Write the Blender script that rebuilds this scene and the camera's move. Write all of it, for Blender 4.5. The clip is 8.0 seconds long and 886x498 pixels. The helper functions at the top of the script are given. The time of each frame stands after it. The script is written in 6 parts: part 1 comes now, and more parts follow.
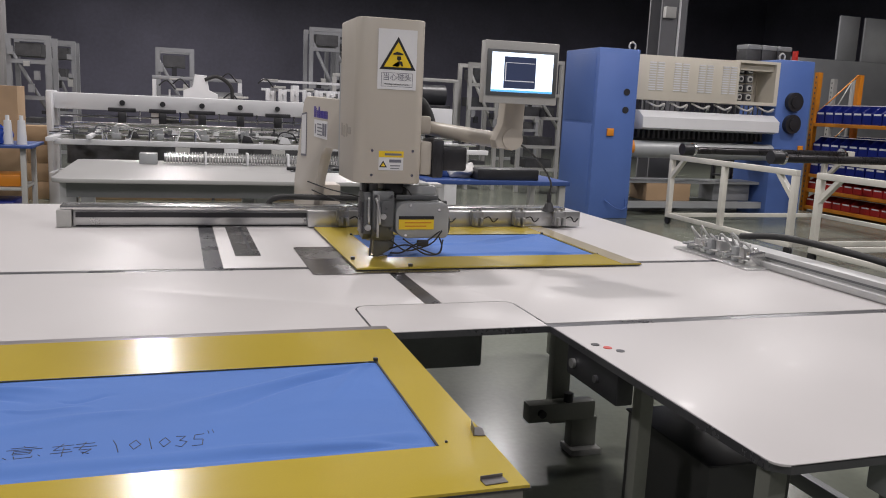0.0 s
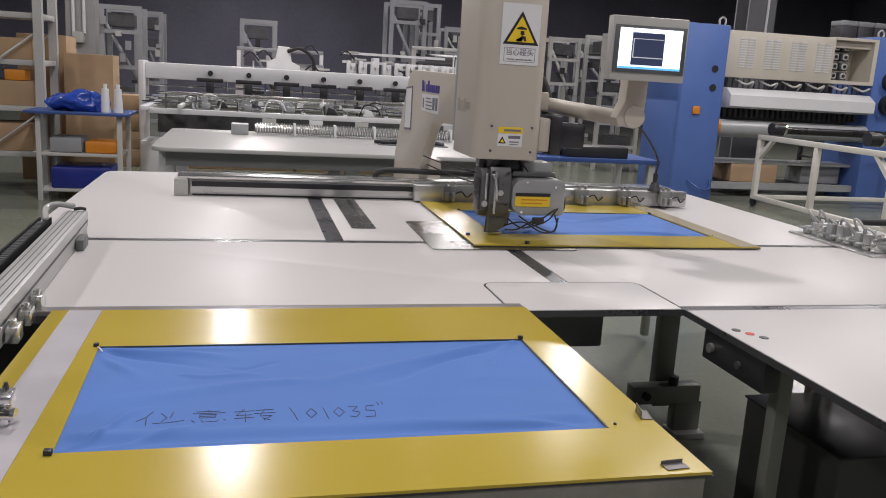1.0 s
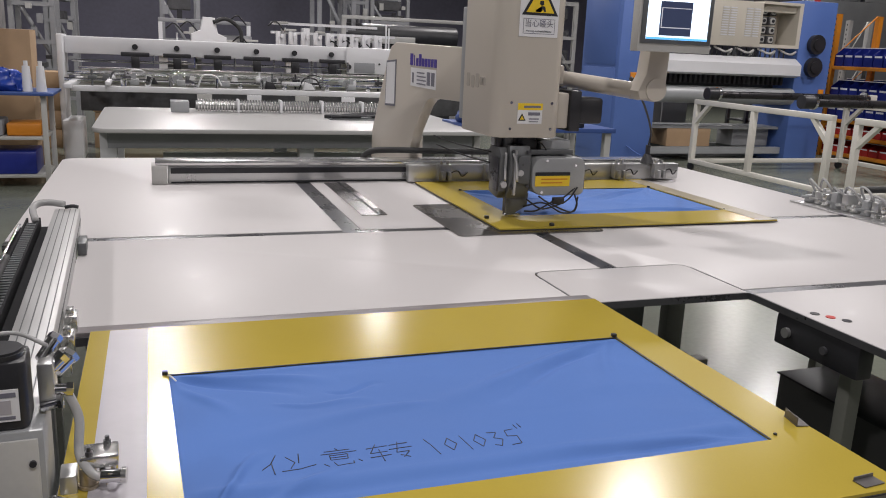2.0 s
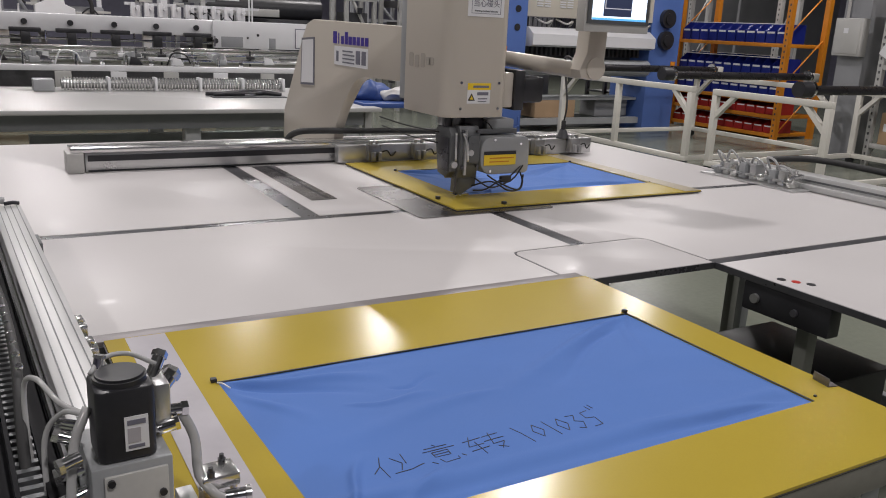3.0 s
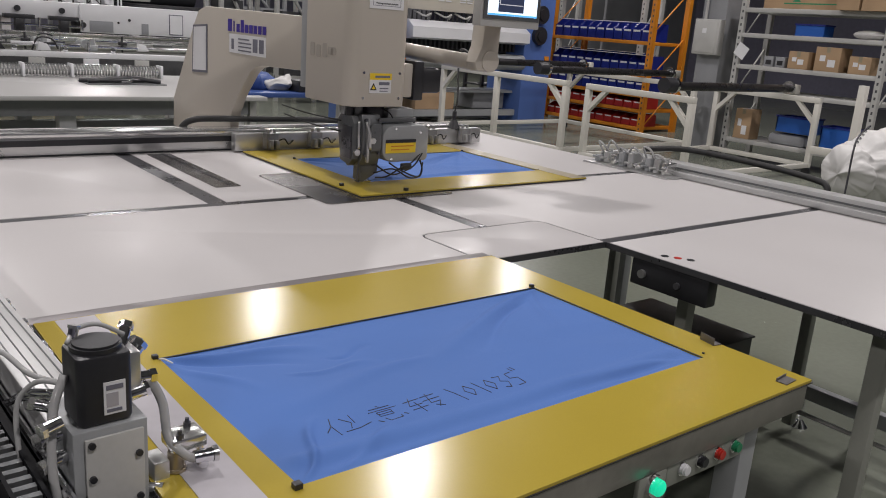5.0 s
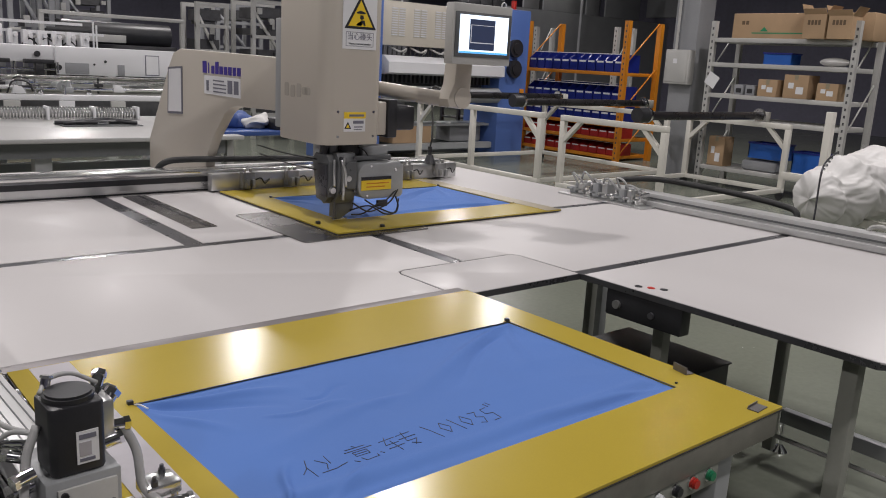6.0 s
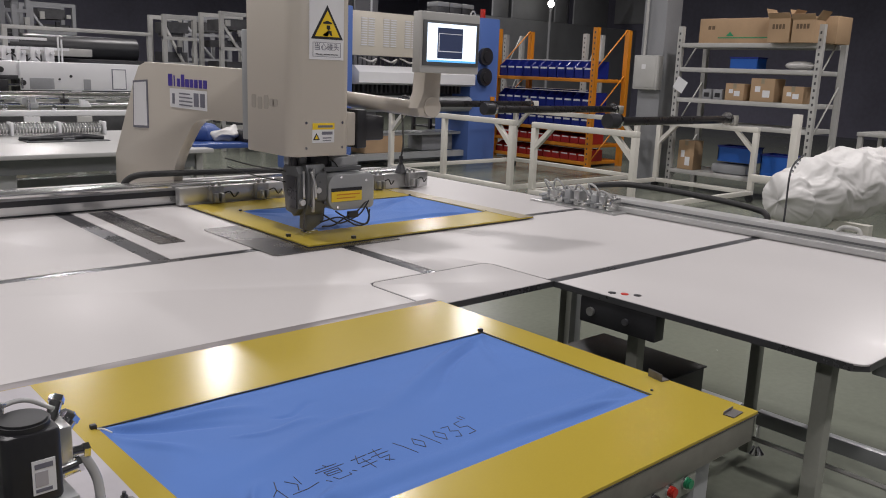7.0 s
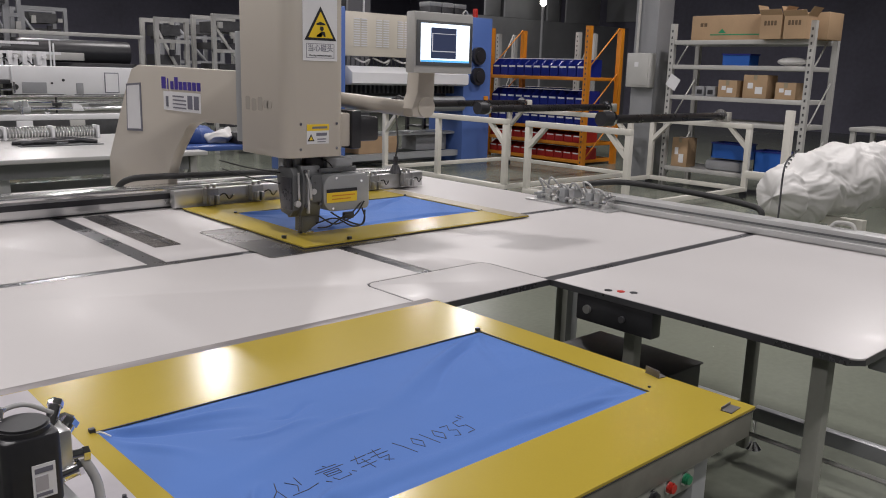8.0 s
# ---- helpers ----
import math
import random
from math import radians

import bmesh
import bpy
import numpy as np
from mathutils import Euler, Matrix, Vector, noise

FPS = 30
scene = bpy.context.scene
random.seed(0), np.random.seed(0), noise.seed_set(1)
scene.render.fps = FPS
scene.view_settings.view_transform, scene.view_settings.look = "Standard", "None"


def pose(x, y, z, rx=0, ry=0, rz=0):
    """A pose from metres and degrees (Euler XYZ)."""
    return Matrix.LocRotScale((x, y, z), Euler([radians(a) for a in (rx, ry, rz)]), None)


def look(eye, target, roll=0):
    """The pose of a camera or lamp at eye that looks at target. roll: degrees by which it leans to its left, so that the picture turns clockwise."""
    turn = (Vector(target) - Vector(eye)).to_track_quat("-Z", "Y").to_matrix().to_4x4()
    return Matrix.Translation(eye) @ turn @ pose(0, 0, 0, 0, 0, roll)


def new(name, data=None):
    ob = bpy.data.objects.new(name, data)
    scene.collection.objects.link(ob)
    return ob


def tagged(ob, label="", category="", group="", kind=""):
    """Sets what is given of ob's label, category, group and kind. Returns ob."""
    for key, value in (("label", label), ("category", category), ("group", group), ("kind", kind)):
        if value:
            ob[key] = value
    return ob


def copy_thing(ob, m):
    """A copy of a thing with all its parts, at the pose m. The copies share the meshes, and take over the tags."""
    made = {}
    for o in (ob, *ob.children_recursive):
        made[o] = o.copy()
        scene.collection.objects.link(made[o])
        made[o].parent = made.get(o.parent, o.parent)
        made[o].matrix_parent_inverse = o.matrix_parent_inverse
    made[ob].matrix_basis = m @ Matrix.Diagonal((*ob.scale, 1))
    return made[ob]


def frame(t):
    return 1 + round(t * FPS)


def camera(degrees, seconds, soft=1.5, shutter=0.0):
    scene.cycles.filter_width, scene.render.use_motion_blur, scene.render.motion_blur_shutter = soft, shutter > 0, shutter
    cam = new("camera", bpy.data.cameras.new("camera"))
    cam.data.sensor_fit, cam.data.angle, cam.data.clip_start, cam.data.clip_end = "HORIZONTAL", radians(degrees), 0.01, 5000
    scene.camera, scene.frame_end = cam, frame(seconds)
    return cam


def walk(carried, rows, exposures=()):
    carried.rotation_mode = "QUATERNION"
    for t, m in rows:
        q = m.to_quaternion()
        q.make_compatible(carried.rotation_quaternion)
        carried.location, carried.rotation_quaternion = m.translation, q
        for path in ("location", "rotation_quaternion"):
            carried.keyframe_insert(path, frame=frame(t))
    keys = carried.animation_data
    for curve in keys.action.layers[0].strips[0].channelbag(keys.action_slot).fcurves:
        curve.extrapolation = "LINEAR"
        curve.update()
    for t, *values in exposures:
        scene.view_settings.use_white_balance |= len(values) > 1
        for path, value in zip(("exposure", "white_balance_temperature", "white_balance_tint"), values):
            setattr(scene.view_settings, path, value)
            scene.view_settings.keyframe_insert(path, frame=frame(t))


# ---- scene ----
cam = camera(56.8, 8.0, 1.0)
PATH = [
    (0, (0.119, 0.308, 1.549), (0.734, 2.18, 1.204), 2.6),
    (0.5, (0.085, 0.317, 1.548), (0.629, 2.205, 1.174), 2.4),
    (1, (-0.067, 0.368, 1.544), (0.399, 2.268, 1.131), 3.4),
    (1.2, (-0.146, 0.401, 1.549), (0.313, 2.297, 1.111), 2.5),
    (2.3, (-0.442, 0.717, 1.547), (0.295, 2.515, 1.072), 3.6),
    (2.5, (-0.501, 0.751, 1.553), (0.287, 2.528, 1.082), 4.3),
    (2.7, (-0.569, 0.772, 1.559), (0.287, 2.512, 1.072), 4.0),
    (3, (-0.681, 0.789, 1.56), (0.288, 2.459, 1.036), 2.7),
    (3.3, (-0.767, 0.787, 1.554), (0.288, 2.392, 0.997), 3.0),
    (3.5, (-0.799, 0.776, 1.553), (0.287, 2.361, 0.998), 3.5),
    (4, (-0.806, 0.767, 1.554), (0.355, 2.296, 0.995), 4.3),
    (5.5, (-0.826, 0.735, 1.564), (0.403, 2.234, 1.073), 3.8),
    (6, (-0.82, 0.726, 1.574), (0.439, 2.214, 1.127), 3.1),
    (6.5, (-0.804, 0.73, 1.575), (0.493, 2.191, 1.149), 2.4),
    (7, (-0.797, 0.739, 1.574), (0.511, 2.192, 1.15), 2.2),
    (7.5, (-0.796, 0.742, 1.573), (0.516, 2.191, 1.149), 1.7),
    (8, (-0.801, 0.739, 1.574), (0.516, 2.184, 1.15), 1.6),
]
walk(cam, [(t, look(eye, target, roll)) for t, eye, target, roll in PATH],
     [(0, 0.12), (1.2, 0.14), (2.5, 0.06), (3.5, -0.06), (6, -0.04), (8, 0.03)])

# ---- world and lamps ----
world = bpy.data.worlds.new("hall_dark")
scene.world = world
world.use_nodes = True
world.node_tree.nodes["Background"].inputs[0].default_value = (0.55, 0.65, 0.9, 1)
world.node_tree.nodes["Background"].inputs[1].default_value = 0.02
LAMP_Z = 6.0
LAMP_W = 152.0
# ten placed from table reflections; the other eight unseen, added as fill
LAMPS = [(-0.28, 12.3), (-0.38, 18.9), (-0.7, 27.8), (6.17, 14.9), (4.6, 18.97), (5.75, 23.2), (12.0, 13.9), (10.75, 8.4), (15.2, 19.15), (-6.5, 11.0), (-6.5, 3.5),
         # (9.4, 3.4) is added to brighten the racks on the right
         (-0.1, 5.2), (0.2, -1.5), (5.6, 2.2), (6.0, -4.0), (-6.0, -3.0), (5.0, 8.3), (9.4, 3.4)]

# ---- helpers of the build ----


def material(name, color, rough=0.5, metal=0.0, vary=0.08, grain=60.0, patch=3.0, bump=0.0, rvary=0.08, coat=0.0, spec=0.5, coat_rough=0.12, emit=0.0, spread=(1, 1, 1)):
    m = bpy.data.materials.new(name)
    m.use_nodes = True
    nt = m.node_tree
    b = nt.nodes["Principled BSDF"]
    co = nt.nodes.new("ShaderNodeTexCoord")
    mp = nt.nodes.new("ShaderNodeMapping")
    mp.inputs["Scale"].default_value = spread
    nt.links.new(co.outputs["Object"], mp.inputs[0])
    fine = nt.nodes.new("ShaderNodeTexNoise")
    fine.inputs["Scale"].default_value, fine.inputs["Detail"].default_value = grain, 4
    broad = nt.nodes.new("ShaderNodeTexNoise")
    broad.inputs["Scale"].default_value, broad.inputs["Detail"].default_value = patch, 6
    nt.links.new(mp.outputs[0], fine.inputs["Vector"])
    nt.links.new(mp.outputs[0], broad.inputs["Vector"])
    mix = nt.nodes.new("ShaderNodeMath")
    mix.operation = "MULTIPLY_ADD"
    nt.links.new(fine.outputs[0], mix.inputs[0])
    mix.inputs[1].default_value = 0.35
    nt.links.new(broad.outputs[0], mix.inputs[2])
    ramp = nt.nodes.new("ShaderNodeMapRange")
    ramp.inputs[1].default_value, ramp.inputs[2].default_value = 0.35, 1.0
    ramp.inputs[3].default_value, ramp.inputs[4].default_value = 1 - vary, 1 + vary
    nt.links.new(mix.outputs[0], ramp.inputs[0])
    tint = nt.nodes.new("ShaderNodeVectorMath")
    tint.operation = "SCALE"
    tint.inputs[0].default_value = color
    nt.links.new(ramp.outputs[0], tint.inputs["Scale"])
    nt.links.new(tint.outputs[0], b.inputs["Base Color"])
    rr = nt.nodes.new("ShaderNodeMapRange")
    rr.inputs[1].default_value, rr.inputs[2].default_value = 0.3, 1.0
    rr.inputs[3].default_value, rr.inputs[4].default_value = max(0.02, rough - rvary), min(1, rough + rvary)
    nt.links.new(mix.outputs[0], rr.inputs[0])
    nt.links.new(rr.outputs[0], b.inputs["Roughness"])
    b.inputs["Metallic"].default_value = metal
    b.inputs["Coat Weight"].default_value = coat
    b.inputs["Coat Roughness"].default_value = coat_rough
    b.inputs["Specular IOR Level"].default_value = spec
    if bump:
        bp = nt.nodes.new("ShaderNodeBump")
        bp.inputs["Strength"].default_value, bp.inputs["Distance"].default_value = bump, 0.003
        nt.links.new(mix.outputs[0], bp.inputs["Height"])
        nt.links.new(bp.outputs[0], b.inputs["Normal"])
    if emit:
        b.inputs["Emission Color"].default_value = (*color, 1)
        b.inputs["Emission Strength"].default_value = emit
    return m


def box(bm, x0, x1, y0, y1, z0, z1, bev=0.0, turn=None):
    m = Matrix.Translation(((x0 + x1) / 2, (y0 + y1) / 2, (z0 + z1) / 2))
    if turn is not None:
        m = m @ turn
    m = m @ Matrix.Diagonal((abs(x1 - x0), abs(y1 - y0), abs(z1 - z0), 1))
    made = bmesh.ops.create_cube(bm, size=1, matrix=m)["verts"]
    if bev:
        edges = {e for v in made for e in v.link_edges}
        bmesh.ops.bevel(bm, geom=list(edges), offset=bev, segments=2, profile=0.5, affect="EDGES")
    return bm


def prism(bm, pts, axis, a0, a1, bev=0.0):
    """A flat outline carried along an axis: pts are (y, z), (x, z) or (x, y)."""
    def place(p, a):
        return {"x": (a, p[0], p[1]), "y": (p[0], a, p[1]), "z": (p[0], p[1], a)}[axis]
    lo = [bm.verts.new(place(p, a0)) for p in pts]
    hi = [bm.verts.new(place(p, a1)) for p in pts]
    faces = [bm.faces.new(lo), bm.faces.new(hi)]
    n = len(pts)
    for i in range(n):
        faces.append(bm.faces.new((lo[i], lo[(i + 1) % n], hi[(i + 1) % n], hi[i])))
    bmesh.ops.recalc_face_normals(bm, faces=faces)
    if bev:
        edges = list(faces[0].edges) + list(faces[1].edges)
        bmesh.ops.bevel(bm, geom=edges, offset=bev, segments=2, profile=0.5, affect="EDGES")
    return bm


def rounded(x0, x1, y0, y1, radii, seg=6):
    """Outline of a rectangle; radii for (x0,y0), (x1,y0), (x1,y1), (x0,y1)."""
    out = []
    for (cx, cy, sx, sy, a), r in zip(((x0, y0, 1, 1, 180), (x1, y0, -1, 1, 270), (x1, y1, -1, -1, 0), (x0, y1, 1, -1, 90)), radii):
        if r <= 0:
            out.append((cx, cy))
            continue
        for i in range(seg + 1):
            t = radians(a + 90 * i / seg)
            out.append((cx + sx * r + r * math.cos(t), cy + sy * r + r * math.sin(t)))
    return out


def cyl(bm, p0, p1, r, seg=20, r2=None):
    a, b = Vector(p0), Vector(p1)
    q = (b - a).to_track_quat("Z", "Y").to_matrix().to_4x4()
    m = Matrix.Translation((a + b) / 2) @ q
    bmesh.ops.create_cone(bm, cap_ends=True, segments=seg, radius1=r, radius2=r if r2 is None else r2, depth=(b - a).length, matrix=m)
    return bm


def ball(bm, c, r, seg=16, squash=(1, 1, 1)):
    bmesh.ops.create_uvsphere(bm, u_segments=seg, v_segments=max(6, seg // 2), radius=r, matrix=Matrix.Translation(c) @ Matrix.Diagonal((*squash, 1)))
    return bm


def tube(bm, pts, r, seg=8, steps=6):
    """A round hose through the points, smoothed."""
    p = [Vector(v) for v in pts]
    p = [2 * p[0] - p[1]] + p + [2 * p[-1] - p[-2]]
    line = []
    for i in range(1, len(p) - 2):
        for k in range(steps):
            t = k / steps
            line.append(0.5 * (2 * p[i] + (p[i + 1] - p[i - 1]) * t + (2 * p[i - 1] - 5 * p[i] + 4 * p[i + 1] - p[i + 2]) * t * t
                               + (3 * p[i] - p[i - 1] - 3 * p[i + 1] + p[i + 2]) * t * t * t))
    line.append(p[-2])
    side = None
    rings = []
    for i, c in enumerate(line):
        d = (line[min(i + 1, len(line) - 1)] - line[max(i - 1, 0)]).normalized()
        if side is None:
            side = d.orthogonal().normalized()
        side = (side - d * side.dot(d)).normalized()
        up = d.cross(side)
        rings.append([bm.verts.new(c + r * (math.cos(2 * math.pi * j / seg) * side + math.sin(2 * math.pi * j / seg) * up)) for j in range(seg)])
    for a, b in zip(rings, rings[1:]):
        for j in range(seg):
            bm.faces.new((a[j], a[(j + 1) % seg], b[(j + 1) % seg], b[j]))
    bm.faces.new(rings[0][::-1])
    bm.faces.new(rings[-1])
    return bm


def finish(bm, name, mat):
    me = bpy.data.meshes.new(name)
    for f in bm.faces:
        f.smooth = True
    for e in bm.edges:
        e.smooth = len(e.link_faces) == 2 and e.calc_face_angle(3.0) < 0.6
    bm.to_mesh(me)
    bm.free()
    me.materials.append(mat)
    return me


def new_bm():
    return bmesh.new()


def thing(name, label, category, at=(0, 0, 0), group="", kind=""):
    ob = new(name)
    ob.location = at
    ob.empty_display_size = 0.1
    return tagged(ob, label, category, group, kind)


def part(name, bm, mat, parent, label=""):
    ob = new(name, finish(bm, name, mat))
    ob.parent = parent
    root = parent
    while root.parent:
        root = root.parent
    if parent.parent is None and parent.data is None:
        ob.matrix_parent_inverse = Matrix.Translation(-parent.location)
    return tagged(ob, label)


def repeat(first, dx, dy, dz):
    """One more piece like first, on the same mesh and under the same parent."""
    more = new(first.name.split(".")[0], first.data)
    more.parent = first.parent
    more.matrix_parent_inverse = first.matrix_parent_inverse
    more.location = (first.location[0] + dx, first.location[1] + dy, first.location[2] + dz)
    return more


def solid(name, bm, mat, label, category, kind="", group=""):
    return tagged(new(name, finish(bm, name, mat)), label, category, group, kind)


def lettering(name, words, size, mat, parent, m, label=""):
    cu = bpy.data.curves.new(name, "FONT")
    cu.body, cu.size, cu.align_x, cu.align_y, cu.extrude = words, size, "CENTER", "CENTER", 0.0004
    tmp = bpy.data.objects.new(name, cu)
    scene.collection.objects.link(tmp)
    bpy.context.view_layer.update()
    me = bpy.data.meshes.new_from_object(tmp.evaluated_get(bpy.context.evaluated_depsgraph_get()))
    bpy.data.objects.remove(tmp)
    me.transform(m)
    me.materials.clear()
    me.materials.append(mat)
    ob = new(name, me)
    ob.parent = parent
    if parent.parent is None and parent.data is None:
        ob.matrix_parent_inverse = Matrix.Translation(-parent.location)
    return tagged(ob, label)


# ---- materials ----
M_WHITE = material("white_laminate", (0.535, 0.515, 0.515), 0.40, 0, 0.04, 400, 1.2, 0, 0.05, coat=0.007, spec=0.2, coat_rough=0.07)
M_LEG = material("grey_green_leg_paint", (0.27, 0.275, 0.245), 0.4, 0.1, 0.12, 90, 4)
M_STEEL_DARK = material("dark_steel_strip", (0.10, 0.10, 0.11), 0.3, 0.6, 0.25, 90, 6, 0.1, 0.12)
M_ROD = material("black_roller_steel", (0.035, 0.033, 0.036), 0.28, 0.5, 0.25, 90, 6, 0.05, 0.1)
M_BLACK_EDGE = material("black_edge_band", (0.032, 0.031, 0.033), 0.45, 0, 0.2, 80, 5)
M_YELLOW = material("yellow_board", (0.43, 0.325, 0.045), 0.21, 0, 0.07, 300, 2.5, 0, 0.025)
M_TAPE = material("grey_lilac_tape", (0.42, 0.40, 0.43), 0.35, 0, 0.1, 60, 8)
M_ALU = material("aluminium", (0.62, 0.62, 0.62), 0.32, 0.85, 0.1, 200, 6, 0, 0.1)
M_ALU_BRIGHT = material("bright_aluminium", (0.75, 0.75, 0.74), 0.2, 0.9, 0.1, 200, 6, 0, 0.1)
M_CLAMP = material("machined_grey_metal", (0.36, 0.36, 0.36), 0.35, 0.7, 0.25, 90, 9)
M_TAN = material("tan_grey_tape", (0.30, 0.255, 0.17), 0.35, 0, 0.12, 60, 8)
M_SATIN = material("satin_aluminium", (0.50, 0.50, 0.50), 0.42, 0.45, 0.08, 200, 6, 0, 0.06)
M_CHANNEL = material("black_channel_paint", (0.010, 0.010, 0.012), 0.7, 0, 0.3, 60, 5, spec=0.15)
M_CLIP = material("dull_clip_steel", (0.16, 0.15, 0.15), 0.4, 0.5, 0.2, 90, 9)
M_TAN_METAL = material("brassy_metal", (0.42, 0.36, 0.27), 0.35, 0.7, 0.15, 90, 9)
M_PLATE = material("polished_dark_plate", (0.22, 0.21, 0.21), 0.26, 0.9, 0.08, 200, 6, 0, 0.05)
M_EDGE = material("grey_brown_edge_metal", (0.24, 0.22, 0.225), 0.4, 0.3, 0.12, 90, 8)
M_CHROME = material("chrome", (0.8, 0.8, 0.82), 0.1, 1.0, 0.08, 50, 8)
M_BEIGE = material("beige_enamel", (0.48, 0.44, 0.385), 0.34, 0, 0.05, 500, 2, 0.03)
M_GREY_CAST = material("grey_cast_metal", (0.13, 0.135, 0.14), 0.42, 0.4, 0.2, 150, 8, 0.15)
M_GREY_COVER = material("grey_painted_cover", (0.33, 0.34, 0.35), 0.35, 0.1, 0.08, 200, 6)
M_BLACK = material("black_plastic", (0.022, 0.022, 0.026), 0.4, 0, 0.3, 120, 10)
M_RUBBER = material("black_rubber", (0.02, 0.02, 0.021), 0.6, 0, 0.3, 90, 10)
M_LABEL = material("white_label", (0.72, 0.72, 0.74), 0.4, 0, 0.05, 100, 9)
M_LABEL_Y = material("yellow_label", (0.80, 0.56, 0.03), 0.4, 0, 0.05, 100, 9)
M_INK = material("black_ink", (0.015, 0.015, 0.02), 0.5, 0, 0.2, 100, 9)
M_INK_GREY = material("grey_ink", (0.16, 0.16, 0.2), 0.5, 0, 0.2, 100, 9)
M_VIOLET = material("violet_print", (0.05, 0.03, 0.28), 0.4, 0, 0.1, 100, 9)
M_CLOTH = material("blue_cloth", (0.068, 0.165, 0.47), 0.75, 0, 0.07, 900, 3, 0.25, 0.05)
M_BLUE = material("blue_enamel", (0.085, 0.155, 0.42), 0.4, 0, 0.08, 200, 2, 0.05)
M_BLUE_TOP = material("dark_blue_mat", (0.035, 0.075, 0.25), 0.45, 0, 0.12, 120, 3, 0.05)
M_BLUE_BIN = material("blue_plastic", (0.012, 0.022, 0.20), 0.35, 0, 0.15, 50, 6)
M_RED_BIN = material("red_plastic", (0.35, 0.02, 0.015), 0.35, 0, 0.15, 50, 6)
M_ORANGE = material("orange_enamel", (0.62, 0.22, 0.015), 0.45, 0, 0.12, 150, 4)
M_SHELF = material("grey_white_enamel", (0.44, 0.435, 0.42), 0.45, 0, 0.12, 120, 3)
M_FRAME_W = material("cream_enamel", (0.62, 0.60, 0.55), 0.4, 0, 0.1, 120, 3)
M_MACHINE_W = material("white_enamel", (0.70, 0.70, 0.72), 0.35, 0, 0.06, 120, 2)
M_BED = material("light_grey_laminate", (0.42, 0.415, 0.41), 0.36, 0, 0.06, 120, 2)
M_CARD = material("cardboard", (0.40, 0.27, 0.16), 0.8, 0, 0.15, 80, 3, 0.2)
M_CARD_INK = material("brown_carton_print", (0.13, 0.085, 0.05), 0.8, 0, 0.1, 80, 3)
M_CREAM = material("cream_panel", (0.55, 0.51, 0.44), 0.4, 0, 0.06, 200, 2)
M_FLOOR = material("green_grey_epoxy_floor", (0.165, 0.178, 0.143), 0.24, 0, 0.22, 30, 0.5, 0.0, 0.05)
M_WALL = material("dark_wall_paint", (0.165, 0.162, 0.215), 0.8, 0, 0.3, 8, 0.4)
M_CEIL = material("dark_roof_sheet", (0.2, 0.2, 0.22), 0.8, 0, 0.2, 8, 0.4)
M_COLUMN = material("grey_column_paint", (0.27, 0.275, 0.29), 0.6, 0, 0.12, 40, 2)
M_DARKGEAR = material("dark_machinery", (0.075, 0.075, 0.08), 0.5, 0.3, 0.4, 30, 6)
M_FILM = material("white_plastic_film", (0.60, 0.59, 0.58), 0.55, 0, 0.06, 60, 5, 0.2)
M_SCREEN = material("screen_white", (0.75, 0.86, 1.0), 0.3, 0, 0.0, 10, 1, emit=1.3)
M_SCREEN_DARK = material("screen_dark", (0.035, 0.045, 0.09), 0.3, 0, 0.0, 10, 1, emit=0.5)
M_SCREEN_BLUE = material("screen_blue", (0.12, 0.45, 0.85), 0.3, 0, 0.0, 10, 1, emit=0.8)
M_SCREEN_LINE = material("screen_line", (0.5, 0.5, 0.55), 0.3, 0, 0.0, 10, 1, emit=0.6)
M_GREEN_LIT = material("green_lamp_lens", (0.01, 0.62, 0.34), 0.2, 0, 0.0, 10, 1, emit=0.8)
M_GREEN = material("green_plastic", (0.02, 0.22, 0.10), 0.35, 0, 0.1, 50, 8)
M_RED = material("red_plastic_button", (0.50, 0.03, 0.02), 0.35, 0, 0.1, 50, 8)
M_LAMP = material("lamp_lens", (1.0, 0.95, 0.86), 0.4, 0, 0.0, 10, 1, emit=12.0)
M_CLEAR = material("clear_hose", (0.38, 0.38, 0.38), 0.16, 0, 0.1, 60, 9)

# ---- the hall ----
solid("floor", box(new_bm(), -16, 26, -10, 33, -0.2, 0), M_FLOOR, "worn grey-green epoxy factory floor", "floor", "structure")
solid("ceiling", box(new_bm(), -16, 26, -10, 33, 7.5, 7.7), M_CEIL, "dark sheet-metal factory roof", "ceiling", "structure")
solid("wall_north", box(new_bm(), -16, 26, 33, 33.2, 0, 7.5), M_WALL, "dark unlit factory wall", "wall", "structure")
solid("wall_south", box(new_bm(), -16, 26, -10.2, -10, 0, 7.5), M_WALL, "dark unlit factory wall", "wall", "structure")
solid("wall_west", box(new_bm(), -16.2, -16, -10, 33, 0, 7.5), M_WALL, "dark unlit factory wall", "wall", "structure")
solid("wall_east", box(new_bm(), 26, 26.2, -10, 33, 0, 7.5), M_WALL, "dark unlit factory wall", "wall", "structure")

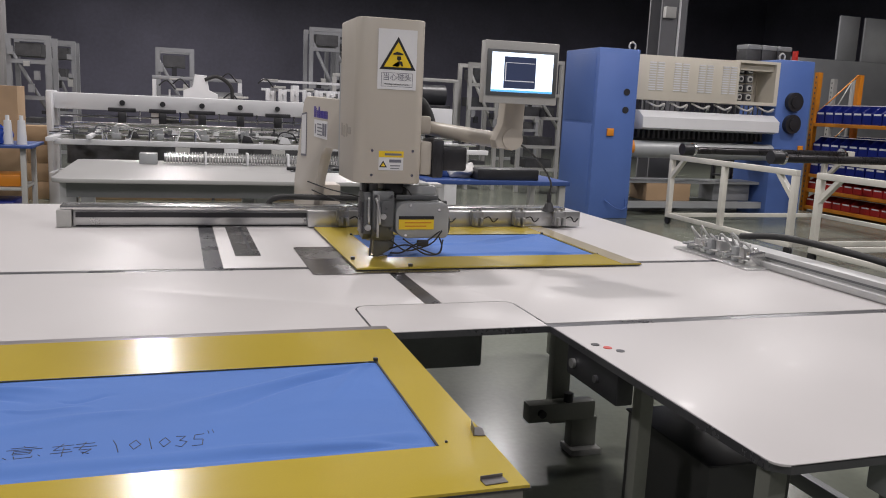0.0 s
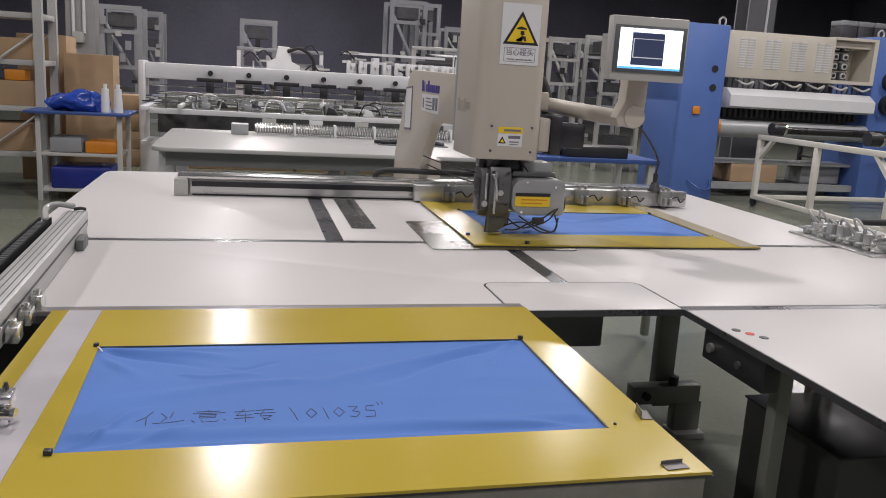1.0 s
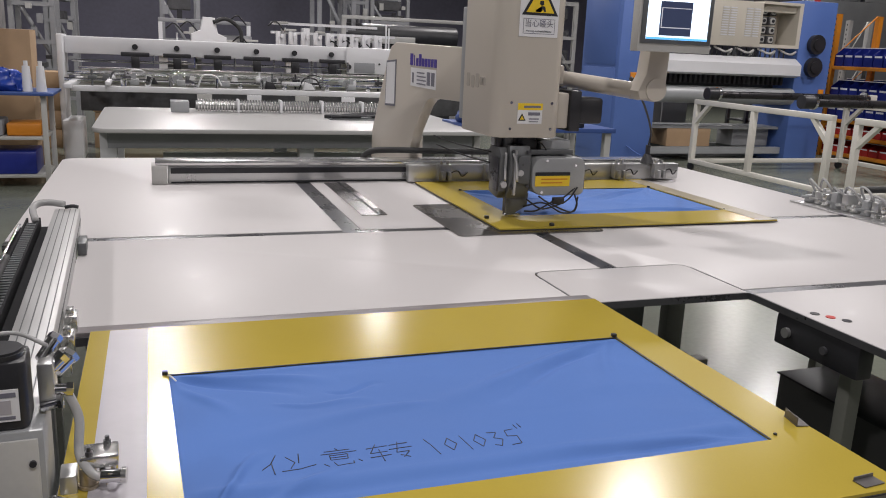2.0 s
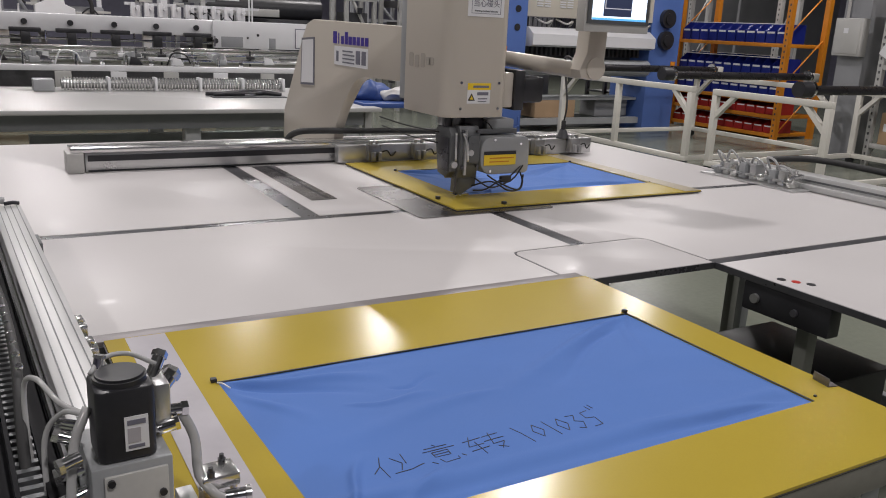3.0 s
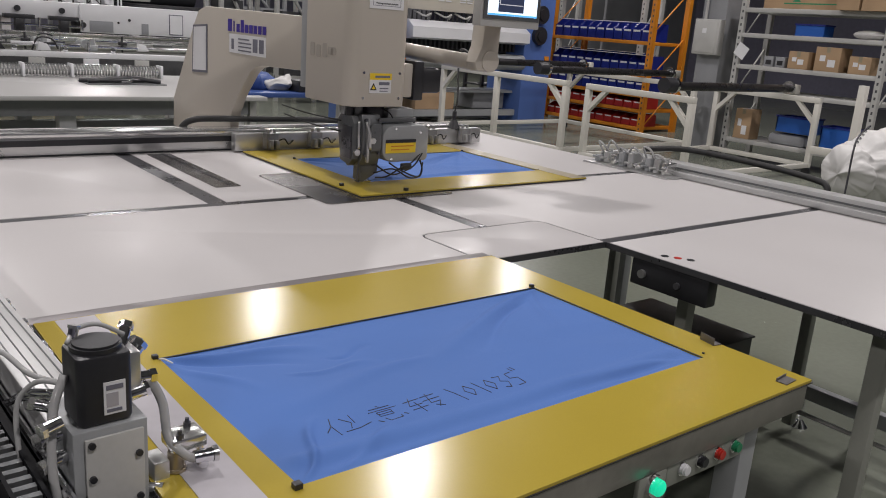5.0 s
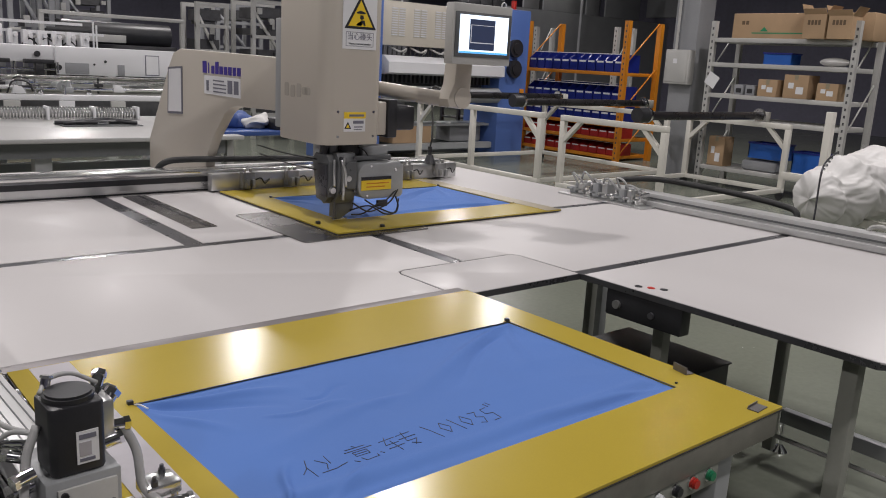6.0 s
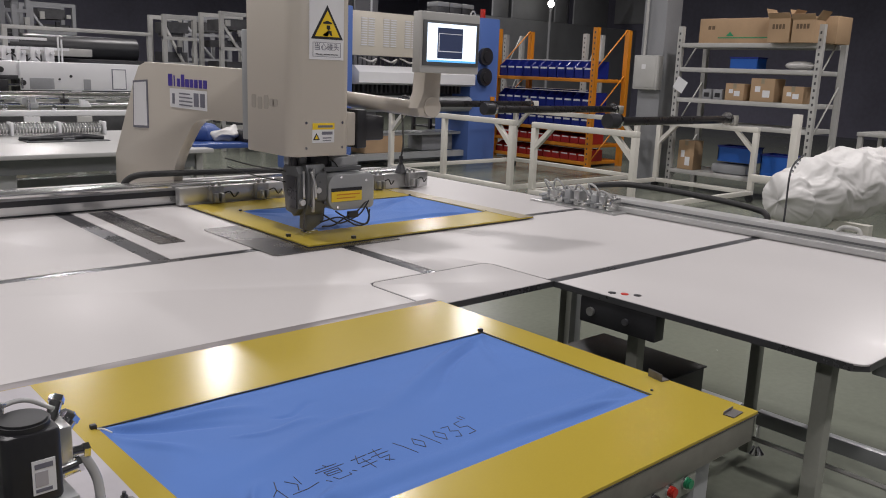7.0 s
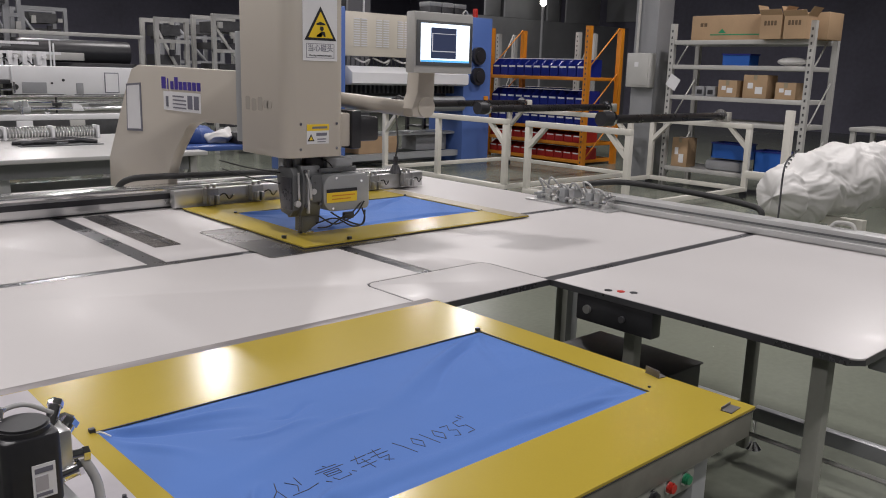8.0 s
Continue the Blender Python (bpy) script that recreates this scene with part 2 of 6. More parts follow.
# high-bay lamps, the unseen fill ones too: each a reflector, its lens and the light that it gives
for i, (lx, ly) in enumerate(LAMPS):
    lamp = thing("high_bay_lamp", "round high-bay factory lamp hanging from the roof", "lamp", (lx, ly, LAMP_Z), "high-bay lamps")
    part("reflector", cyl(new_bm(), (lx, ly, LAMP_Z + 0.03), (lx, ly, LAMP_Z + 0.3), 0.28, 24, 0.12), M_SHELF, lamp)
    part("rod", cyl(new_bm(), (lx, ly, LAMP_Z + 0.28), (lx, ly, 7.5), 0.012, 8), M_SHELF, lamp)
    data = bpy.data.lights.new("high_bay_light", "AREA")
    data.shape, data.size, data.energy, data.color = "DISK", 0.36, LAMP_W, (1.0, 0.95, 0.945)
    light = new("high_bay_light", data)
    light.location = (lx, ly, LAMP_Z)

# ---- the template sewing machine: table ----
T = 0.95
table = thing("work_table", "large white laminate machine table with dark steel seams", "table", (0.8, 3.2, 0))
BASES = [((-0.79, 3.19), (2.44, 3.19), (2.44, 4.97), (-0.79, 4.97)),
         ((-0.58, 2.352), (2.44, 2.352), (2.44, 3.19), (-0.58, 3.19)),
         ((1.118, 1.41), (2.44, 1.41), (2.44, 2.352), (1.118, 2.352))]
bm = new_bm()
prism(bm, [(-0.55, 4.99), (2.41, 4.99), (2.44, 4.96), (2.44, 1.41), (1.15, 1.41), (1.118, 1.44), (1.118, 2.345), (-0.58, 2.345), (-0.58, 3.18), (-0.79, 3.18), (-0.79, 4.96), (-0.76, 4.99)], "z", 0.930, 0.948)
part("table_base", bm, M_STEEL_DARK, table, "dark steel table underside and seams")
part("table_panel", prism(new_bm(), [(-0.79, 3.235), (0.206, 3.235), (0.206, 4.99), (-0.72, 4.99), (-0.77, 4.97), (-0.79, 4.92)], "z", 0.9445, T, 0.0015), M_WHITE, table)
part("table_panel", prism(new_bm(), [(0.27, 3.235), (2.44, 3.235), (2.44, 4.93), (2.42, 4.97), (2.38, 4.99), (0.27, 4.99)], "z", 0.9445, T, 0.0015), M_WHITE, table)
part("table_panel", prism(new_bm(), [(-0.58, 2.385), (0.61, 2.385), (0.61, 2.605), (0.622, 2.633), (0.65, 2.643), (0.835, 2.643), (0.835, 3.192), (-0.58, 3.192)], "z", 0.9445, T, 0.0015), M_WHITE, table)
part("table_panel", prism(new_bm(), [(0.89, 2.643), (1.078, 2.643), (1.106, 2.633), (1.118, 2.605), (1.118, 2.372), (2.44, 2.372), (2.44, 3.192), (0.89, 3.192)], "z", 0.9445, T, 0.0015), M_WHITE, table)
part("table_panel", prism(new_bm(), rounded(1.12, 2.44, 1.41, 2.33, (0.035, 0, 0, 0)), "z", 0.9445, T, 0.0015), M_WHITE, table)
part("bobbin_flap", prism(new_bm(), rounded(0.617, 1.111, 2.347, 2.636, (0.004, 0.004, 0.035, 0.035)), "z", 0.9445, T, 0.0015), M_WHITE, table, "white removable table flap with black gap")
part("throat_plate", prism(new_bm(), rounded(0.563, 1.106, 3.083, 3.62, (0.02, 0.02, 0.02, 0.02)), "z", 0.9505, 0.9535), M_PLATE, table, "polished dark steel throat plate")
part("slot_plate", box(new_bm(), 0.325, 0.42, 3.455, 4.16, 0.9505, 0.953), M_PLATE, table, "dark slotted guide plate")
part("slot", box(new_bm(), 0.383, 0.395, 3.47, 4.16, 0.9532, 0.9538), M_BLACK, table, "black slot in the guide plate")
# weakly glowing strip imitates a green light reflected in the slot
part("slot_reflection", box(new_bm(), 0.85, 0.876, 2.93, 3.06, 0.9445, 0.9455), material("green_glow", (0.02, 0.30, 0.16), 0.3, emit=0.25), table, "glowing strip standing in for a green reflection in the slot")
part("edge_strip", box(new_bm(), -0.56, 0.652, 2.353, 2.392, 0.945, 0.956, 0.001), M_EDGE, table, "grey metal edge strip")
for k, (mt, dx) in enumerate(((M_BLACK, 0), (M_RED, 0.035), (M_STEEL_DARK, 0.07))):
    part("spot_mark", cyl(new_bm(), (1.155 + dx * 0.55, 2.15 - dx * 0.9, T), (1.155 + dx * 0.55, 2.15 - dx * 0.9, T + 0.0015), 0.0115, 20), mt, table)
for lx, ly in ((1.215, 1.53), (1.325, 2.165), (2.38, 1.5), (2.38, 2.28), (-0.5, 2.42), (-0.7, 4.85), (2.36, 4.85), (-0.7, 3.3), (2.36, 3.3)):
    part("leg", box(new_bm(), lx - 0.021, lx + 0.021, ly - 0.021, ly + 0.021, 0.03, 0.929, 0.004), M_LEG, table)
part("leg_rail", box(new_bm(), 2.36, 2.40, 1.54, 2.24, 0.17, 0.23, 0.003), M_GREY_COVER, table)
part("leg_rail", cyl(new_bm(), (2.33, 1.52, 0.12), (2.33, 2.27, 0.12), 0.01, 8), M_SHELF, table, "thin white tie bar")
part("leg_rail", box(new_bm(), 2.36, 2.40, 2.32, 3.26, 0.17, 0.23, 0.003), M_GREY_COVER, table)
part("levelling_foot", cyl(cyl(new_bm(), (2.46, 2.27, 0), (2.46, 2.27, 0.03), 0.035, 16, 0.012), (2.46, 2.27, 0.02), (2.46, 2.27, 0.17), 0.009, 10), M_CHROME, table, "chrome levelling foot")

# support of the near template: dark board, aluminium front rail and button boxes
support = thing("template_support", "dark template support board with aluminium front rail", "table", (0.05, 1.9, 0))
part("board", box(new_bm(), -0.48, 0.62, 1.45, 2.342, 0.925, 0.951), M_BLACK_EDGE, support)
part("front_rail", box(new_bm(), -0.48, 0.64, 1.425, 1.449, 0.90, 0.951, 0.002), material("worn_steel_rail", (0.33, 0.31, 0.29), 0.35, 0.7, 0.25, 60, 8), support, "worn steel front rail")
for lx, ly in ((0.56, 1.5), (-0.42, 1.5), (0.56, 2.28), (-0.42, 2.28)):
    part("leg", box(new_bm(), lx - 0.025, lx + 0.025, ly - 0.025, ly + 0.025, 0.06, 0.924, 0.003), M_GREY_COVER, support)
    part("foot", cyl(cyl(new_bm(), (lx, ly, 0), (lx, ly, 0.03), 0.03, 16, 0.012), (lx, ly, 0.02), (lx, ly, 0.08), 0.008, 10), M_CHROME, support, "chrome levelling foot")


# ---- the template frames with their cloth ----
def crease(x, y, ax, ay, bx, by, w, h):
    """Height of one fold that runs from a to b and dies out at b."""
    dx, dy = bx - ax, by - ay
    length = math.hypot(dx, dy)
    t = ((x - ax) * dx + (y - ay) * dy) / length ** 2
    if t < -0.05 or t > 1.05:
        return 0.0
    side = ((y - ay) * dx - (x - ax) * dy) / length + 0.012 * math.sin(5.5 * t)
    ww = w * (0.45 + 0.9 * max(0, t))
    return h * math.exp(-(side / ww) ** 2) * max(0.0, min(1, 6 * (t + 0.05))) * max(0.0, min(1, 2.5 * (1.05 - t)))


# folds as fractions of the opening: from, to, width in metres, height
FOLDS = ((1.0, 0.97, 0.42, 0.52, 0.018, 1.5), (0.9, 0.86, 0.55, 0.50, 0.012, -0.9), (0.46, 0.55, 0.05, 0.43, 0.022, 0.9), (0.0, 1.0, 0.30, 0.80, 0.014, 1.9), (0.0, 1.0, 0.24, 0.70, 0.010, -1.2),
         (0.0, 1.0, 0.36, 0.93, 0.012, 1.1), (0.0, 1.0, 0.10, 0.58, 0.011, 1.0), (0.0, 0.0, 0.14, 0.32, 0.006, 1.5), (0.0, 0.0, 0.30, 0.18, 0.010, 0.9), (1.0, 0.0, 0.62, 0.15, 0.012, 1.1),
         (1.0, 0.0, 0.72, 0.09, 0.009, -0.9), (0.18, 0.66, 0.36, 0.60, 0.008, 0.8), (0.28, 0.72, 0.40, 0.74, 0.007, -0.7), (1.0, 1.0, 0.80, 0.50, 0.014, 0.8))


def cloth_height(x, y, x0, x1, y0, y1, seed):
    """Soft pulls and folds of a stretched cloth, slack along its front edge."""
    u, v = (x - x0) / (x1 - x0), (y - y0) / (y1 - y0)
    edge = max(0.0, min(1, 26 * min(u, 1 - u, v * 0.6, (1 - v) * 0.6)))
    h = 0.4 * noise.noise((x * 4 + seed, y * 7, 0.0)) + 0.35 * (0.25 - abs(noise.noise((x * 5 - y * 4 + seed, y * 9 + x * 3, 2.0))))
    for ax, ay, bx, by, w, hh in FOLDS:
        h += crease(x, y, x0 + ax * (x1 - x0), y0 + ay * (y1 - y0), x0 + bx * (x1 - x0), y0 + by * (y1 - y0), w, hh)
    front = y - y0 - 0.012 * noise.noise((x * 4, 3.1, seed))
    h += 1.3 * math.exp(-((front - 0.062) / 0.016) ** 2) * (0.7 + 0.5 * noise.noise((x * 5, 8.1, seed)))
    h -= 1.0 * math.exp(-((front - 0.034) / 0.013) ** 2) * (0.7 + 0.5 * noise.noise((x * 4, 5.1, seed)))
    return max(-1.0, h) * edge


def within(corners, u, v):
    (ax, ay), (bx, by), (cx, cy), (dx, dy) = corners
    return ((ax * (1 - u) + bx * u) * (1 - v) + (dx * (1 - u) + cx * u) * v, (ay * (1 - u) + by * u) * (1 - v) + (dy * (1 - u) + cy * u) * v)


def cloth_sheet(corners, z, seed, amount):
    bm = new_bm()
    nx, ny = 220, 120
    x0, x1, y0, y1 = corners[0][0], corners[1][0], corners[0][1], corners[2][1]
    rows = []
    for j in range(ny + 1):
        row = []
        for i in range(nx + 1):
            x, y = within(corners, i / nx, j / ny)
            row.append(bm.verts.new((x, y, z + amount * cloth_height(x0 + i / nx * (x1 - x0), y, x0, x1, y0, y1, seed))))
        rows.append(row)
    for j in range(ny):
        for i in range(nx):
            bm.faces.new((rows[j][i], rows[j][i + 1], rows[j + 1][i + 1], rows[j + 1][i]))
    return bm


def rect(x0, x1, y0, y1):
    return [(x0, y0), (x1, y0), (x1, y1), (x0, y1)]


def grown(corners, d):
    """Corners moved outwards by d along both axes."""
    return [(x + sx * d, y + sy * d) for (x, y), (sx, sy) in zip(corners, ((-1, -1), (1, -1), (1, 1), (-1, 1)))]


def frame_board(outline, opening, z0, z1):
    """A flat board with a four-cornered opening."""
    bm = new_bm()
    rings = []
    for z in (z0, z1):
        rings.append(([bm.verts.new((x, y, z)) for x, y in outline], [bm.verts.new((x, y, z)) for x, y in opening]))
    (lo, li), (ho, hi) = rings
    for k in range(4):
        n = (k + 1) % 4
        bm.faces.new((ho[k], ho[n], hi[n], hi[k]))
        bm.faces.new((lo[k], li[k], li[n], lo[n]))
        bm.faces.new((lo[k], lo[n], ho[n], ho[k]))
        bm.faces.new((li[k], hi[k], hi[n], li[n]))
    bmesh.ops.recalc_face_normals(bm, faces=bm.faces[:])
    return bm


def template(outline, opening, z, label, seed):
    (ax, ay), (bx, by), (cx, cy), (dx, dy) = opening
    root = thing("sewing_template", label, "sewing template", ((outline[0][0] + outline[1][0]) / 2, (outline[0][1] + outline[2][1]) / 2, z))
    part("board", frame_board(outline, opening, z + 0.002, z + 0.007), M_YELLOW, root)
    part("backing", frame_board(grown(outline, 0.002), grown(opening, 0.002), z, z + 0.002), M_BLACK_EDGE, root, "black backing sheet")
    bm = prism(new_bm(), [(dx - 0.004, dy - 0.003), (cx + 0.005, cy - 0.003), (cx + 0.005, cy + 0.001), (dx - 0.004, dy + 0.001)], "z", z + 0.007, z + 0.0078)
    prism(bm, [(bx - 0.001, by), (bx + 0.003, by), (cx + 0.003, cy - 0.0035), (cx - 0.001, cy - 0.0035)], "z", z + 0.007, z + 0.0078)
    part("edge_line", bm, M_INK, root, "black tape line along the opening")
    cloth = part("cloth", cloth_sheet(grown(opening, 0.003), z + 0.0046, seed, 0.0052), M_CLOTH, root, "blue stretched cloth with pulled folds")
    for px, py, big in ((dx - 0.006, dy + 0.004, 0.005), (cx + 0.001, cy + 0.006, 0.005), (ax - 0.005, ay - 0.004, 0.006), (bx + 0.02, by + 0.012, 0.0025)):
        part("pin", box(new_bm(), px - big, px + big, py - big, py + big, z + 0.007, z + 0.007 + 1.4 * big, 0.001), M_BLACK, root)
    return root, cloth


NEAR_OPENING = [(-0.347, 1.598), (0.549, 1.598), (0.551, 2.084), (-0.360, 2.084)]
near, near_cloth = template(rect(-0.505, 0.65, 1.424, 2.35), NEAR_OPENING, 0.952, "yellow template board with blue cloth in its opening", 1.3)
part("tape", box(new_bm(), -0.468, -0.395, 1.426, 2.345, 0.9592, 0.9602), M_TAPE, near, "grey lilac tape strip")
part("loose_thread", tube(new_bm(), [(-0.362, 2.078, 0.9605), (-0.357, 2.066, 0.964), (-0.348, 2.050, 0.9605)], 0.0015, 6), M_LABEL, near, "short white thread end")
for cx, cy, a in ((0.640, 1.643, 78), (0.597, 1.448, 5)):
    turn = pose(cx, cy, 0.9595, 0, 0, a)
    bm = box(box(new_bm(), -0.020, 0.020, -0.012, 0.010, 0, 0.0015), -0.020, 0.020, 0.008, 0.0095, 0.0015, 0.016 if a > 45 else 0.007, 0.0006)
    bmesh.ops.transform(bm, matrix=turn, verts=bm.verts[:])
    part("clip", bm, M_CLIP, near, "bent sheet-metal clip")
far, far_cloth = template(rect(0.725, 1.885, 3.13, 4.10), rect(0.86, 1.785, 3.335, 3.865), 0.9545, "yellow template board clamped under the sewing head", 4.7)
part("tape", box(new_bm(), 1.80, 1.884, 3.132, 4.07, 0.9616, 0.9624), M_TAN, far, "tan tape along one side")
for cx, cy in ((0.745, 3.30), (0.93, 3.15)):
    part("clip", box(new_bm(), cx - 0.007, cx + 0.007, cy - 0.007, cy + 0.007, 0.9617, 0.972, 0.001), M_BLACK, far)


def strokes(origin, w, h, line):
    """A pen stroke that lies on the near cloth: points in a unit cell."""
    pts = []
    for (u0, v0), (u1, v1) in zip(line, line[1:]):
        for k in range(4):
            pts.append((origin[0] + w * (u0 + (u1 - u0) * k / 4), origin[1] + h * (v0 + (v1 - v0) * k / 4)))
    pts.append((origin[0] + w * line[-1][0], origin[1] + h * line[-1][1]))
    return tube(new_bm(), [(x, y, 0.9567 + 0.0052 * cloth_height(x, y, -0.350, 0.552, 1.595, 2.087, 1.3)) for x, y in pts], 0.0008, 5, 2)


GLYPHS = [
    (-0.235, 0.066, [[(0.25, 1), (0.1, 0.55), (-0.1, 0.3)], [(0.12, 0.55), (0.14, 0.0)], [(0.45, 0.85), (0.62, 0.5), (0.5, 0.2)], [(0.75, 0.95), (0.7, 0.45)], [(0.3, 0.1), (0.7, 0.12), (1.05, 0.25)]]),
    (-0.160, 0.060, [[(0.5, 1.05), (0.55, 0.95)], [(0.2, 0.9), (0.85, 0.92)], [(0.1, 0.75), (1.0, 0.78)], [(0.3, 0.65), (0.75, 0.66), (0.72, 0.4), (0.3, 0.4), (0.3, 0.65)], [(0.3, 0.52), (0.72, 0.53)],
                     [(0.1, 0.2), (0.2, 0.05)], [(0.35, 0.25), (0.4, 0.02), (0.8, 0.05), (0.82, 0.2)], [(0.95, 0.25), (1.02, 0.12)]]),
    (-0.085, 0.066, [[(0.0, 0.8), (0.5, 0.85)], [(0.25, 1.0), (0.05, 0.5), (0.45, 0.52)], [(0.28, 0.7), (0.28, 0.0)], [(0.0, 0.25), (0.5, 0.32)], [(0.55, 0.85), (1.0, 0.9)],
                     [(0.5, 0.6), (1.05, 0.65)], [(0.78, 1.0), (0.65, 0.4), (0.95, 0.42), (0.75, 0.1)], [(0.7, 0.25), (0.9, 0.08)]]),
    (0.005, 0.02, [[(0.2, 1), (0.5, 0.6), (0.75, 0)]]),
    (0.035, 0.022, [[(0.5, 0.9), (0.05, 0.55), (0.4, 0.15), (0.9, 0.5), (0.5, 0.9)]]),
    (0.062, 0.018, [[(0.3, 0.95), (0.6, 0.05)]]),
    (0.083, 0.022, [[(0.5, 0.9), (0.05, 0.55), (0.4, 0.15), (0.9, 0.5), (0.5, 0.9)]]),
    (0.110, 0.022, [[(0.1, 0.9), (0.8, 0.85), (0.35, 0.55), (0.9, 0.4), (0.5, 0.05), (0.05, 0.15)]]),
    (0.136, 0.026, [[(0.9, 0.95), (0.3, 0.9), (0.2, 0.55), (0.8, 0.5), (0.7, 0.05), (0.05, 0.02)]]),
    (0.166, 0.016, [[(0.0, 1.2), (0.1, 0.95)], [(0.5, 1.25), (0.6, 1.0)]]),
]
for gx, gw, glines in GLYPHS:
    for gline in glines:
        part("pen_stroke", strokes((gx, 1.688, 0), gw, 0.055, gline), M_INK, near_cloth, "handwritten black pen stroke")

# ---- back rail with the clamp carriage ----
rail = thing("cross_rail", "long aluminium linear rail with clamp carriage", "linear rail", (0.85, 4.24, 0.95))
part("beam", box(new_bm(), -0.32, 2.03, 4.20, 4.30, 0.9505, 1.028, 0.003), M_ALU, rail)
part("top_cover", box(new_bm(), -0.37, 2.06, 4.185, 4.30, 1.0285, 1.046, 0.003), M_ALU_BRIGHT, rail, "bright aluminium cover strip")
part("groove", box(new_bm(), -0.31, 2.02, 4.1975, 4.1999, 0.992, 1.016), M_BLACK, rail, "dark belt groove")
part("groove", box(new_bm(), -0.31, 2.02, 4.1975, 4.1999, 0.952, 0.958), M_BLACK, rail, "dark belt groove")
part("end_cap", box(new_bm(), -0.385, -0.325, 4.175, 4.30, 0.9505, 1.0275, 0.004), M_SHELF, rail)
part("end_cap", box(new_bm(), 2.032, 2.085, 4.175, 4.30, 0.9505, 1.0275, 0.004), M_SHELF, rail)
carriage = part("carriage", box(new_bm(), 0.70, 2.118, 4.125, 4.17, 0.958, 1.035, 0.004), M_ALU, rail, "aluminium clamp carriage plate")
for k in range(6):
    cx = 0.86 + 0.225 * k
    bm = box(new_bm(), cx - 0.03, cx + 0.03, 4.085, 4.124, 0.968, 1.04, 0.004)
    box(bm, cx - 0.022, cx - 0.006, 4.06, 4.086, 0.97, 1.01, 0.003)
    box(bm, cx + 0.006, cx + 0.022, 4.06, 4.086, 0.97, 1.01, 0.003)
    cyl(bm, (cx - 0.015, 4.10, 1.04), (cx - 0.015, 4.10, 1.056), 0.008, 10)
    cyl(bm, (cx + 0.015, 4.10, 1.04), (cx + 0.015, 4.10, 1.056), 0.008, 10)
    part("clamp", bm, M_CLAMP, carriage, "small pneumatic clamp block")
    part("air_hose", tube(new_bm(), [(cx + 0.03, 4.10, 1.0), (cx + 0.06, 4.09, 1.012), (cx + 0.09, 4.105, 0.985), (cx + 0.12, 4.12, 1.0)], 0.0035, 6), M_RUBBER, carriage)
part("drag_cable", tube(new_bm(), [(0.53, 4.325, 0.99), (0.535, 4.32, 1.04), (0.57, 4.29, 1.075), (0.66, 4.27, 1.083), (0.9, 4.265, 1.078), (1.2, 4.26, 1.072), (1.42, 4.25, 1.058)], 0.014, 8), M_RUBBER, rail, "black corrugated cable sleeve")
part("plug", cyl(cyl(new_bm(), (1.94, 4.14, 1.036), (1.94, 4.14, 1.08), 0.034, 14, 0.016), (1.94, 4.14, 1.075), (1.94, 4.14, 1.125), 0.012, 10), M_BLACK, rail, "black cable plug")
part("cable", tube(new_bm(), [(1.94, 4.14, 1.12), (1.92, 4.10, 1.20), (1.70, 3.84, 1.34), (1.42, 3.50, 1.44), (1.32, 3.36, 1.47), (1.30, 3.29, 1.46)], 0.005, 6), M_RUBBER, rail)

# ---- sewing machine: arm, casing, head ----
sew = thing("sewing_machine", "beige enamelled template sewing machine with overhanging arm", "sewing machine", (0.866, 4.6, 0))
arm_outline = [(3.60, 1.35), (3.98, 1.34), (4.05, 1.326), (4.10, 1.30), (4.16, 1.245), (4.23, 1.18), (4.28, 1.11), (4.305, 1.06), (4.305, 0.9505), (5.01, 0.9505), (5.0, 1.10), (4.72, 1.48), (4.66, 1.545), (4.58, 1.565), (3.60, 1.553)]
part("arm", prism(new_bm(), arm_outline, "x", 0.752, 0.80, 0.005), M_BEIGE, sew)
part("arm_beam", box(new_bm(), 0.8005, 0.98, 3.60, 4.60, 1.352, 1.553, 0.006), M_BEIGE, sew)
part("arm_rib", box(new_bm(), 0.8005, 0.98, 4.80, 4.98, 0.9505, 1.09, 0.006), M_BEIGE, sew)
part("column", box(new_bm(), 0.74, 0.99, 4.36, 4.98, 0.0, 0.911, 0.006), M_GREY_COVER, sew)
part("joint_plate", box(new_bm(), 0.742, 0.99, 3.585, 3.63, 1.29, 1.70, 0.004), M_GREY_COVER, sew, "grey joint plate")
part("casing", prism(new_bm(), rounded(0.738, 0.994, 3.27, 3.583, (0.05, 0.035, 0.006, 0.006), 8), "z", 1.253, 1.85, 0.006), M_BEIGE, sew, "tall beige head cover with rounded edges")
for sx in (0.80, 0.955):
    for sz in (1.285, 1.375):
        part("screw", cyl(new_bm(), (sx, 3.2705, sz), (sx, 3.266, sz), 0.005, 10), M_CHROME, sew)
# warning labels on the front of the casing
lab = part("warning_label", box(new_bm(), 0.812, 0.957, 3.2675, 3.2698, 1.598, 1.812), M_LABEL, sew, "white warning label with yellow triangle")


def tri(cx, cz, r, y0, y1):
    pts = [(cx + r * math.cos(radians(a)), cz + r * math.sin(radians(a))) for a in (90, 210, 330)]
    return prism(new_bm(), pts, "y", y0, y1)


